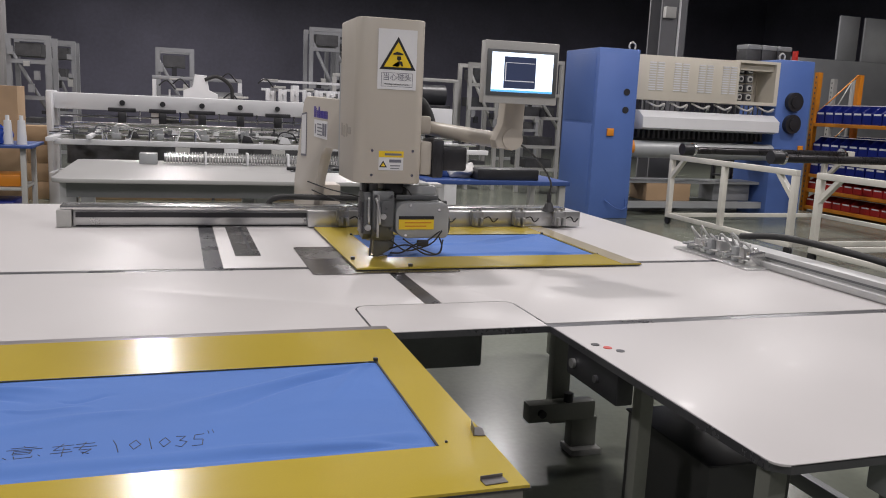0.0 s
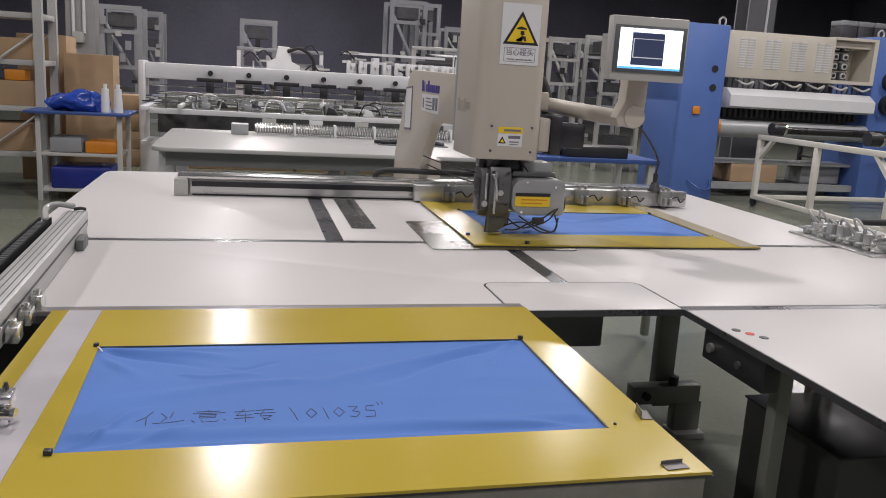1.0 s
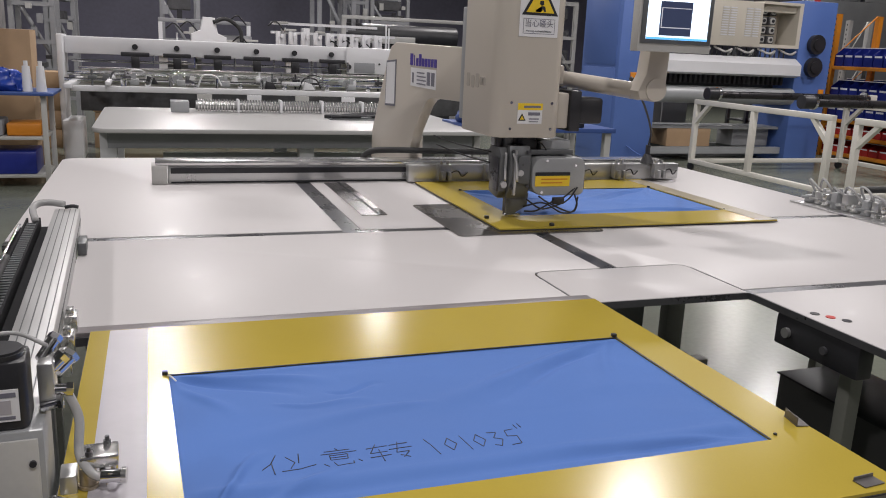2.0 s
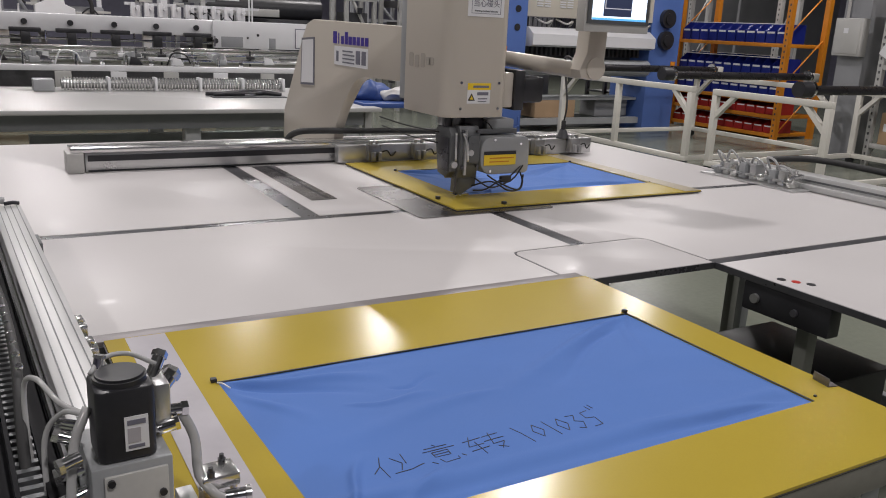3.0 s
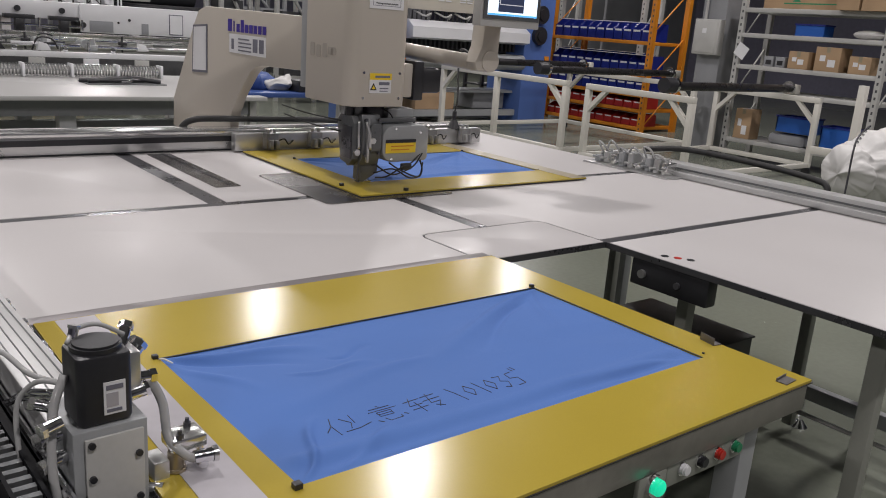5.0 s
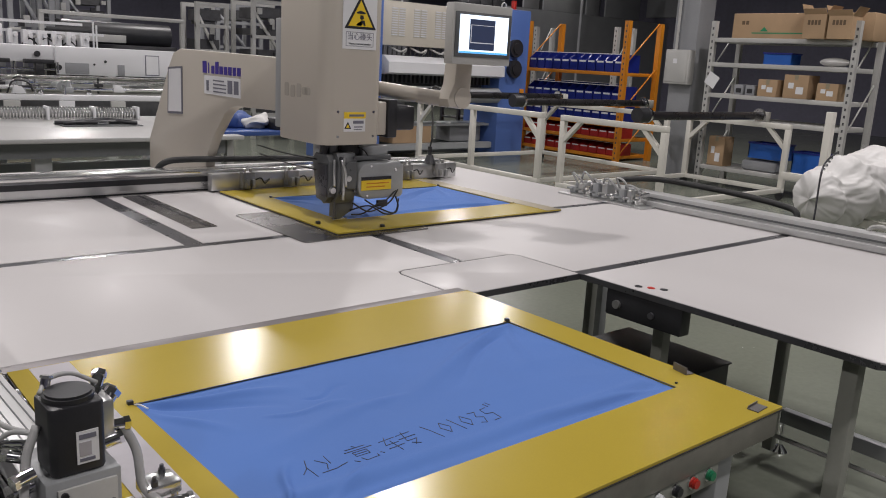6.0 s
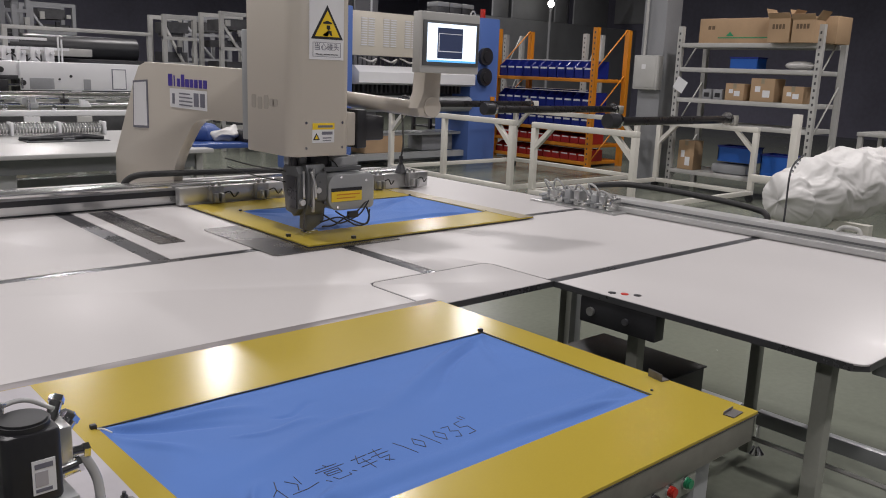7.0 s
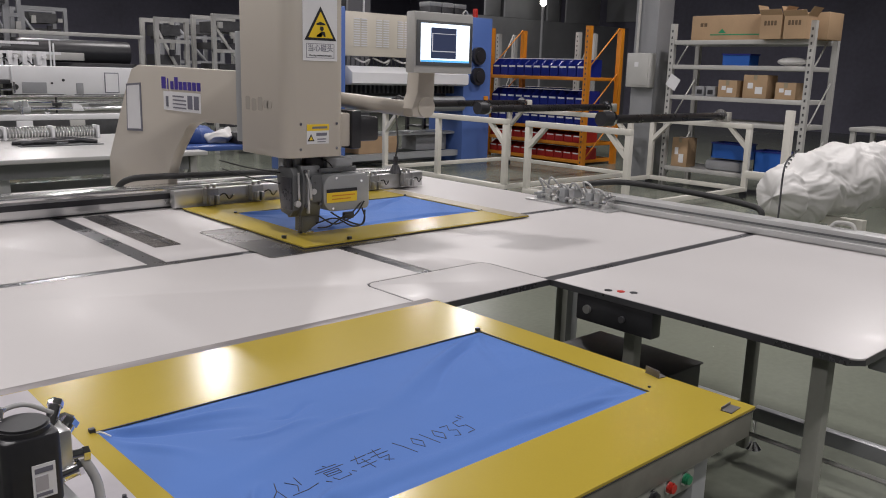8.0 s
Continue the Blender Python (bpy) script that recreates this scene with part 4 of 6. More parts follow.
part("edge_bar", cyl(new_bm(), (-0.70, 1.0, 0.988), (-0.70, 3.27, 0.988), 0.006, 10), M_CHROME, tray, "bright edge bar")
part("edge_bar", cyl(new_bm(), (-0.708, 1.0, 0.90), (-0.708, 3.27, 0.90), 0.007, 10), M_ALU, tray, "bright edge bar")
part("cover_loop", tube(new_bm(), [(-0.65, 3.2, 1.015), (-0.66, 3.27, 1.04), (-0.63, 3.295, 1.05), (-0.575, 3.285, 1.045)], 0.010, 8), M_CLEAR, tray, "clear hose loop")
for yy in (1.1, 3.1):
    part("stand", box(new_bm(), -0.68, -0.63, yy, yy + 0.05, 0, 0.619, 0.003), M_GREY_COVER, tray)

# ---- right feed rail with valve carriage ----
rr = thing("feed_rail", "aluminium feed rail along the table with valve carriage", "linear rail", (2.45, 2.0, 0.95))
part("extrusion", box(new_bm(), 2.43, 2.52, 0.55, 3.46, 0.952, 1.012, 0.004), M_SATIN, rr)
part("lower_strip", box(new_bm(), 2.395, 2.4285, 0.55, 3.46, 0.952, 0.978, 0.003), M_SATIN, rr)
part("groove", box(new_bm(), 2.4275, 2.4298, 0.56, 3.44, 0.986, 0.994), M_GREY_CAST, rr)
part("carriage_plate", box(new_bm(), 2.29, 2.427, 3.0, 3.52, 0.9505, 0.957, 0.001), M_ALU, rr)
rng = random.Random(5)
for k in range(9):
    yy = 3.05 + 0.05 * k
    hh = rng.uniform(0.03, 0.07)
    dx = rng.uniform(0, 0.02)
    bm = box(new_bm(), 2.33 + dx, 2.40 + dx, yy, yy + 0.034, 0.9575, 0.96 + hh, 0.004)
    cyl(bm, (2.365 + dx, yy + 0.017, 0.958 + hh), (2.365 + dx, yy + 0.017, 0.975 + hh), 0.008, 10)
    cyl(bm, (2.335 + dx, yy + 0.017, 0.98), (2.305, yy + 0.02, 0.985), 0.006, 8)
    part("valve_block", bm, (M_ALU_BRIGHT, M_ALU, M_GREY_COVER)[k % 3], rr, "chromed pneumatic valve block")
for k in range(6):
    yy = 3.06 + 0.07 * k
    lift = 0.012 * ((k * 5) % 3)
    part("air_hose", tube(new_bm(), [(2.37, yy, 1.0), (2.355 - 0.004 * k, yy + 0.03, 1.035 + lift), (2.36, yy + 0.08, 1.04 + lift), (2.39, yy + 0.12 - 0.05 * (k % 2), 1.0)], 0.0055, 6), M_CLEAR, rr, "clear looping air hose")
part("drag_cable", tube(new_bm(), [(2.48, 3.3, 1.04), (2.55, 3.1, 1.065), (2.62, 2.75, 1.05), (2.63, 2.5, 1.03), (2.62, 2.43, 1.01), (2.60, 2.42, 0.955)], 0.014, 8), M_RUBBER, rr, "black cable sleeve")
part("handle", tube(new_bm(), [(2.50, 1.98, 1.0), (2.51, 2.0, 1.03), (2.51, 2.06, 1.03), (2.50, 2.08, 1.0)], 0.008, 8), M_SHELF, rr)
part("bracket", box(new_bm(), 2.53, 2.545, 2.30, 2.33, 0.9, 1.0, 0.002), M_ALU, rr)
part("rod", tube(new_bm(), [(2.53, 2.31, 0.9), (2.545, 2.315, 1.05), (2.555, 2.32, 1.19), (2.59, 2.325, 1.245), (2.66, 2.32, 1.285)], 0.0042, 8), M_STEEL_DARK, rr, "thin upright steel rod with bent tip")
for k in range(6):
    part("bead", ball(new_bm(), (2.562 + 0.018 * k, 2.322, 1.205 + 0.0145 * k), 0.0055, 8), M_CHROME, rr, "bright bead")
for yy in (0.7, 2.0, 3.3):
    part("stand", box(new_bm(), 2.45, 2.50, yy, yy + 0.05, 0, 0.951, 0.003), M_GREY_COVER, rr)

# ---- button boxes ----
bx = thing("button_box", "grey button box with round push buttons under the rail", "button box", (0.36, 1.43, 0.85))
part("box", box(new_bm(), 0.235, 0.46, 1.432, 1.50, 0.853, 0.899, 0.004), M_LEG, bx)
for k, mt in enumerate((M_LABEL, M_BLACK, M_RED, M_GREEN)):
    px = 0.275 + 0.05 * k
    part("button", cyl(cyl(new_bm(), (px, 1.4315, 0.880), (px, 1.424, 0.880), 0.010, 20), (px, 1.424, 0.880), (px, 1.420, 0.880), 0.0085, 20), mt, bx)
    part("ring", cyl(new_bm(), (px, 1.4318, 0.880), (px, 1.429, 0.880), 0.013, 20), M_CHROME, bx)
lampbox = thing("signal_lamp", "lit round green signal lamp under the rail", "lamp", (0.19, 1.42, 0.87))
part("ring", cyl(new_bm(), (0.19, 1.4255, 0.880), (0.19, 1.418, 0.880), 0.019, 24), M_CHROME, lampbox)
part("lens", ball(cyl(new_bm(), (0.19, 1.418, 0.880), (0.19, 1.411, 0.880), 0.014, 24), (0.19, 1.411, 0.880), 0.0135, 16, (1, 0.5, 1)), M_GREEN_LIT, lampbox, "lit green lens")
part("plate", box(new_bm(), 0.155, 0.225, 1.4255, 1.435, 0.845, 0.898, 0.003), M_LEG, lampbox)
cb = thing("control_box", "black control box hung under the white table", "control box", (1.16, 2.1, 0.88))
part("box", box(new_bm(), 1.122, 1.17, 1.97, 2.24, 0.848, 0.9295, 0.006), M_BLACK, cb)
part("knob", cyl(new_bm(), (1.1215, 2.195, 0.888), (1.112, 2.195, 0.888), 0.013, 18), M_CLAMP, cb)
part("knob", cyl(new_bm(), (1.1215, 2.07, 0.886), (1.114, 2.07, 0.886), 0.010, 18), M_STEEL_DARK, cb)
cb2 = thing("control_box", "grey control box with round knobs under the table edge", "control box", (1.6, 1.43, 0.86))
part("box", box(new_bm(), 1.42, 1.62, 1.425, 1.50, 0.835, 0.9295, 0.006), M_GREY_COVER, cb2)
for px in (1.47, 1.52, 1.57):
    part("knob", cyl(new_bm(), (px, 1.424, 0.868), (px, 1.405, 0.868), 0.016, 18), M_ALU, cb2)
pc = thing("cabinet", "black electrical cabinet under the table", "cabinet", (1.9, 2.6, 0))
part("body", box(new_bm(), 1.65, 1.96, 2.275, 2.755, 0.05, 0.50, 0.006), material("dark_grey_cabinet_paint", (0.085, 0.086, 0.085), 0.5), pc)
part("base", box(new_bm(), 1.67, 1.94, 2.30, 2.735, 0, 0.05), M_BLACK, pc)
part("lid", box(new_bm(), 1.644, 1.966, 2.269, 2.761, 0.5005, 0.508, 0.002), M_BLACK, pc)
mb = thing("iron_stand", "grey iron stand with levelling brackets under the table", "stand", (1.5, 3.4, 0))
part("leg", box(new_bm(), 1.745, 1.835, 3.56, 3.62, 0.12, 0.9295, 0.005), M_LEG, mb)
part("bracket", box(box(new_bm(), 1.60, 1.93, 3.48, 3.55, 0.165, 0.25, 0.006), 1.82, 1.95, 3.49, 3.555, 0.03, 0.17, 0.006), M_LEG, mb)
part("bolt", cyl(new_bm(), (1.80, 3.50, 0.25), (1.80, 3.50, 0.29), 0.022, 12), M_BLACK, mb)
part("bolt", cyl(new_bm(), (1.66, 3.479, 0.21), (1.66, 3.46, 0.21), 0.018, 12), M_BLACK, mb)
part("foot", box(new_bm(), 1.81, 1.96, 3.45, 3.57, 0, 0.03, 0.004), M_SHELF, mb)
part("box", box(new_bm(), 0.72, 1.075, 2.75, 3.05, 0.70, 0.9295, 0.01), M_GREY_CAST, mb)


# ---- background: quilting machine with blue cabinets ----
cab = thing("cabinet", "tall blue enamelled steel switch cabinet", "cabinet", (6.2, 11.6, 0))
part("body", box(new_bm(), 5.88, 6.535, 11.07, 12.15, 0.0, 2.47, 0.012), M_BLUE, cab)
part("door", box(new_bm(), 5.872, 5.879, 11.15, 12.08, 1.42, 2.40, 0.003), M_BLUE, cab)
part("door", box(new_bm(), 5.872, 5.879, 11.15, 12.08, 0.15, 1.38, 0.003), M_BLUE, cab)
for hz in (1.86, 1.60):
    part("hole", cyl(new_bm(), (6.36, 11.0685, hz), (6.36, 11.06, hz), 0.05, 20), M_BLACK, cab)
part("switch", box(new_bm(), 6.08, 6.19, 11.045, 11.0685, 1.22, 1.33, 0.004), M_ORANGE, cab, "orange main switch")
part("lifting_eye", tube(new_bm(), [(6.43, 11.2, 2.47), (6.42, 11.2, 2.54), (6.47, 11.2, 2.58), (6.52, 11.2, 2.54), (6.51, 11.2, 2.47)], 0.014, 8), M_SHELF, cab)
part("bracket", tube(new_bm(), [(6.12, 11.05, 0.28), (6.30, 10.98, 0.16), (6.48, 11.05, 0.16), (6.48, 11.06, 0.30)], 0.01, 6), M_BLUE, cab)

qm = thing("quilting_machine", "wide cream and blue industrial quilting machine", "quilting machine", (8.2, 11.5, 0))
panel = part("upper_panel", box(new_bm(), 6.6, 8.45, 11.3, 11.36, 1.77, 2.43, 0.008), M_CREAM, qm, "cream louvred panel")
louvre = part("louvre", box(new_bm(), 6.85, 6.96, 11.288, 11.2995, 1.92, 1.938), M_MACHINE_W, panel)
for g in range(4):
    for c in range(2):
        for r in range(12):
            if g + c + r:
                repeat(louvre, 0.43 * g + 0.14 * c, 0, 0.036 * r)
part("open_bay", box(box(box(box(new_bm(), 8.45, 9.2, 11.75, 11.8, 1.77, 2.45), 8.45, 9.2, 11.3, 11.75, 2.41, 2.45), 8.45, 9.2, 11.3, 11.75, 1.77, 1.82), 9.13, 9.2, 11.3, 11.75, 1.82, 2.41), M_CREAM, qm)
for k in range(2):
    for r in range(4):
        cx = 8.50 + 0.17 * k
        drive = part("servo_drive", box(new_bm(), cx, cx + 0.13, 11.42, 11.6, 1.83 + 0.14 * r, 1.95 + 0.14 * r, 0.01), M_DARKGEAR, qm, "dark servo drive in the bay")
        part("face", prism(new_bm(), rounded(cx + 0.02, cx + 0.11, 1.845 + 0.14 * r, 1.935 + 0.14 * r, (0.03,) * 4, 3), "y", 11.405, 11.419), M_SHELF, drive, "pale drive face")
        part("dial", cyl(new_bm(), (cx + 0.065, 11.4045, 1.89 + 0.14 * r), (cx + 0.065, 11.395, 1.89 + 0.14 * r), 0.026, 12), M_BLACK, drive)
part("top_box", box(new_bm(), 6.55, 9.2, 11.37, 12.1, 2.30, 2.42, 0.01), M_CREAM, qm)
part("needle_cover", prism(new_bm(), [(11.15, 1.36), (11.25, 1.33), (11.7, 1.33), (11.7, 1.62), (11.3, 1.62), (11.15, 1.52)], "x", 6.72, 9.18, 0.01), M_MACHINE_W, qm, "white folded needle bar cover")
for k in range(26):
    cx = 6.8 + 0.09 * k
    bm = new_bm()
    box(bm, cx, cx + 0.04, 11.42, 11.5, 1.20, 1.33)
    cyl(bm, (cx + 0.02, 11.46, 1.32), (cx + 0.02, 11.46, 1.76), 0.012, 6)
    part("needle_holder", bm, M_DARKGEAR, qm)
part("rear_beam", box(new_bm(), 6.55, 9.2, 11.75, 11.95, 0.9, 1.35, 0.01), M_DARKGEAR, qm)
part("roller", cyl(new_bm(), (6.62, 11.35, 1.03), (9.2, 11.35, 1.03), 0.13, 28), M_GREY_COVER, qm, "grey cloth roller")
part("roller_end", cyl(new_bm(), (6.54, 11.35, 1.05), (6.66, 11.35, 1.05), 0.14, 24), M_ORANGE, qm, "orange roller end")
end = part("end_cabinet", box(new_bm(), 9.2, 9.86, 11.3, 12.2, 0.0, 2.5, 0.012), M_BLUE, qm, "blue end cabinet")
for hz in (1.85, 1.50):
    part("fan", cyl(cyl(new_bm(), (9.5, 11.299, hz), (9.5, 11.22, hz), 0.15, 24), (9.5, 11.22, hz), (9.5, 11.2, hz), 0.09, 24), M_BLACK, end, "round black fan")
part("switch", box(new_bm(), 9.70, 9.80, 11.28, 11.2995, 1.06, 1.16, 0.004), M_ORANGE, end)
part("beacon", cyl(cyl(new_bm(), (9.62, 11.5, 2.5), (9.62, 11.5, 2.55), 0.05, 16), (9.62, 11.5, 2.55), (9.62, 11.5, 2.66), 0.045, 16), M_RED, qm, "red signal beacon")
part("lifting_eye", tube(new_bm(), [(9.25, 11.4, 2.5), (9.24, 11.4, 2.56), (9.29, 11.4, 2.60), (9.34, 11.4, 2.56), (9.33, 11.4, 2.5)], 0.014, 8), M_SHELF, qm)
part("base_frame", box(box(box(new_bm(), 6.55, 9.2, 11.4, 11.5, 0.12, 0.22), 6.55, 9.2, 12.0, 12.1, 0.0, 0.22), 6.6, 9.2, 11.5, 12.0, 0.5, 0.54), M_GREY_COVER, qm)
part("tray", box(new_bm(), 7.1, 7.9, 11.5, 12.0, 0.221, 0.499, 0.01), M_CARD, qm)
part("tray", box(new_bm(), 8.4, 9.1, 11.6, 12.0, 0.221, 0.499, 0.01), M_COLUMN, qm)
for k in range(6):
    bm = tube(new_bm(), [(6.9 + 0.4 * k, 11.4, 1.75), (7.0 + 0.4 * k, 11.25, 1.68), (7.15 + 0.4 * k, 11.3, 1.72), (7.25 + 0.4 * k, 11.5, 1.64)], 0.016, 6)
    part("cable", bm, M_SHELF, qm, "loose grey cable")

# crates on top of the quilting machine
for k, cx in enumerate((9.92, 10.24, 10.57)):
    crate = thing("crate", "grey and black stacked plastic crate", "crate", (cx, 13.0, 0), "crates")
    part("body", box(new_bm(), cx - 0.15, cx + 0.15, 12.9, 13.2, 2.4, 2.78, 0.01), M_DARKGEAR, crate)
    part("lid", box(new_bm(), cx - 0.15, cx + 0.15, 12.89, 13.21, 2.78, 2.86, 0.01), M_GREY_COVER, crate)
rk = thing("storage_rack", "dark steel storage rack behind the quilting machine", "rack", (10.25, 13.0, 0))
for cx in (9.6, 10.9):
    for cy in (12.8, 13.3):
        part("post", box(new_bm(), cx - 0.03, cx + 0.03, cy - 0.03, cy + 0.03, 0, 2.4), M_DARKGEAR, rk)
for cz in (0.5, 1.4, 2.37):
    part("shelf", box(new_bm(), 9.57, 10.93, 12.77, 13.33, cz, cz + 0.03), M_DARKGEAR, rk)


# ---- cream roller carts with dark rods ----
def cart(y0, y1, mid):
    c = thing("roller_cart", "cream welded steel roller cart on casters", "cart", (8.2, (y0 + y1) / 2, 0), "roller carts")
    s = 0.035
    for cx in (6.9, 9.6):
        for cy in (y0, y1) + ((mid,) if mid and cx < 7 else ()):
            part("post", box(new_bm(), cx - s, cx + s, cy - s, cy + s, 0.16, 0.93, 0.005), M_FRAME_W, c)
        part("top_bar", box(new_bm(), cx - s, cx + s, y0 - s, y1 + s, 0.931, 1.0, 0.005), M_FRAME_W, c)
        part("bottom_bar", box(new_bm(), cx - s, cx + s, y0 - s, y1 + s, 0.10, 0.159, 0.005), M_FRAME_W, c)
        for cy, d in ((y0, 1), (y1, -1)):
            bm = prism(new_bm(), [(cy + d * 0.03, 0.66), (cy + d * 0.03, 0.74), (cy + d * 0.24, 0.935), (cy + d * 0.31, 0.935)], "x", cx - 0.03, cx + 0.03)
            part("brace", bm, M_FRAME_W, c)
            bm = cyl(new_bm(), (cx - 0.02, cy, 0.055), (cx + 0.02, cy, 0.055), 0.055, 18)
            box(bm, cx - 0.03, cx + 0.03, cy - 0.03, cy + 0.03, 0.07, 0.10)
            part("caster", bm, M_BLACK, c)
    for cy in (y0, y1):
        part("cross_bar", box(new_bm(), 6.94, 9.56, cy - 0.03, cy + 0.03, 0.10, 0.158, 0.004), M_FRAME_W, c)
    return c


cart(8.05, 10.55, 9.35)
cart(6.16, 7.66, None)
stand = thing("stand_post", "cream steel stand post beside the wrapped bundle", "stand", (6.9, 4.36, 0))
part("post", box(new_bm(), 6.865, 6.935, 4.325, 4.395, 0, 1.30, 0.005), M_FRAME_W, stand)
part("side_arm", box(new_bm(), 6.87, 6.93, 4.396, 4.75, 0.62, 0.69, 0.004), M_FRAME_W, stand)
part("base", box(new_bm(), 6.75, 7.05, 4.2, 4.5, 0, 0.02, 0.004), M_FRAME_W, stand)
lb = thing("work_bench", "low grey steel bench with small boxes", "bench", (12.8, 4.6, 0))
part("top", box(new_bm(), 12.4, 13.3, 3.2, 6.0, 0.84, 0.90, 0.006), M_SHELF, lb)
for ly in (3.25, 5.95):
    for lx in (12.45, 13.25):
        part("leg", box(new_bm(), lx - 0.035, lx + 0.035, ly - 0.035, ly + 0.035, 0, 0.839), M_SHELF, lb)
part("shelf", box(new_bm(), 12.42, 13.28, 3.3, 5.9, 0.35, 0.39), M_SHELF, lb)
for k, (yy, hh) in enumerate(((3.5, 0.2), (3.95, 0.14), (4.5, 0.3), (5.2, 0.18))):
    pbx = thing("parts_box", "small box of parts on the bench", "box", (12.7, yy, 0.9))
    part("body", box(new_bm(), 12.5, 12.85, yy - 0.15, yy + 0.15, 0.901, 0.9 + hh, 0.01), (M_CARD, M_BLUE_BIN, M_COLUMN, M_CARD)[k], pbx)
for ry, x0, x1 in ((10.5, 7.0, 9.95), (9.0, 7.3, 10.35), (6.63, 6.98, 9.75)):
    rod = thing("roller_rod", "long dark steel roller rod resting on a cart", "roller", ((x0 + x1) / 2, ry, 1.0), "roller rods")
    part("rod", cyl(new_bm(), (x0 + 0.1, ry, 1.075), (x1, ry, 1.075), 0.052, 18), M_ROD, rod)
    part("hub", cyl(new_bm(), (x0, ry, 1.085), (x0 + 0.16, ry, 1.085), 0.085, 22), M_BLACK, rod)
    part("collar", cyl(new_bm(), (x0 + 0.161, ry, 1.085), (x0 + 0.20, ry, 1.085), 0.092, 22), M_CHROME, rod, "bright clamp collar")
    part("collar", cyl(new_bm(), (x1 - 0.12, ry, 1.085), (x1 - 0.09, ry, 1.085), 0.088, 22), M_CHROME, rod)
    part("bearing", box(new_bm(), x1 - 0.02, x1 + 0.10, ry - 0.06, ry + 0.06, 1.0, 1.13, 0.01), M_FRAME_W, rod)


# ---- shelving ----
def open_bin(mat, w, d, h):
    b = thing("storage_bin", "dark blue open-front plastic storage bin" if mat is M_BLUE_BIN else "red open-front plastic storage bin", "storage bin", (0, 0, 0), "storage bins")
    bm = box(new_bm(), 0, d, -w / 2, w / 2, 0, 0.006)
    box(bm, 0, 0.006, -w / 2, w / 2, 0, h * 0.62)
    prism(bm, [(0.0, 0.0), (d, 0.0), (d, h), (d * 0.35, h), (0.0, h * 0.62)], "y", -w / 2, -w / 2 + 0.005)
    prism(bm, [(0.0, 0.0), (d, 0.0), (d, h), (d * 0.35, h), (0.0, h * 0.62)], "y", w / 2 - 0.005, w / 2)
    box(bm, d - 0.006, d, -w / 2, w / 2, 0, h)
    part("shell", bm, mat, b)
    part("card", box(new_bm(), -0.006, -0.001, -w * 0.38, w * 0.38, h * 0.50, h * 0.60), M_LABEL, b, "white label card")
    part("rim", box(new_bm(), d * 0.30, d * 0.36, -w / 2, w / 2, h, h + 0.012), M_LABEL, b, "pale rim")
    return b


def rack(x0, x1, y0, y1, levels, top, mat, label, post=0.045):
    r = thing("shelving_rack", label, "shelving", ((x0 + x1) / 2, (y0 + y1) / 2, 0))
    for cx in (x0, x1):
        for cy in (y0, y1):
            p = part("post", prism(new_bm(), [(cx - post, cy - post), (cx + post, cy - post), (cx + post, cy + post), (cx - post, cy + post)], "z", 0, top), mat, r)
            if cx == x0:
                slot = part("slot", box(new_bm(), cx - post - 0.002, cx - post - 0.0005, cy - 0.012, cy + 0.012, 0.05, 0.085), M_DARKGEAR, p)
                for k in range(1, int(top / 0.09)):
                    repeat(slot, 0, 0, 0.09 * k)
    for z in levels:
        part("shelf", box(new_bm(), x0 - 0.03, x1 + 0.03, y0 + post + 0.001, y1 - post - 0.001, z - 0.06, z, 0.004), mat, r)
    for cy in (y0, y1):
        bm = new_bm()
        for k in range(3):
            a, b2 = top * k / 3, top * (k + 1) / 3
            tube(bm, [(x0 + post, cy, a + 0.1), (x1 - post, cy, b2)], 0.012, 5, 1)
        part("side_brace", bm, mat, r)
    return r


rack(10.72, 11.62, 9.82, 12.15, (0.10, 0.40, 0.66, 1.0, 1.54), 2.40, M_ORANGE, "orange steel shelving rack full of plastic bins")
rack(9.85, 10.55, 5.57, 7.6, (0.30, 1.0, 1.33, 1.76, 2.10), 2.33, M_SHELF, "grey-white slotted steel shelving rack with boxes", 0.036)
proto_b, proto_r = open_bin(M_BLUE_BIN, 0.19, 0.45, 0.30), open_bin(M_RED_BIN, 0.19, 0.45, 0.20)
first = {M_BLUE_BIN.name: proto_b, M_RED_BIN.name: proto_r}
for z, proto in ((1.54, proto_b), (1.0, proto_b), (0.66, proto_b), (0.40, proto_r), (0.10, proto_r)):
    for k in range(11):
        m = pose(10.73, 9.96 + 0.205 * k, z + 0.001)
        if k == 0 and z in (1.54, 0.40):
            proto.matrix_basis = m
        else:
            copy_thing(proto, m)
# a second blue-bin rack behind the quilting machine, seen past its end
rack(12.4, 12.9, 11.4, 13.6, (0.42, 1.0, 1.54), 2.40, M_SHELF, "grey steel shelving rack with blue bins")
for z in (1.54, 1.0):
    for k in range(11):
        copy_thing(proto_b, pose(12.41, 11.50 + 0.2 * k, z + 0.001))


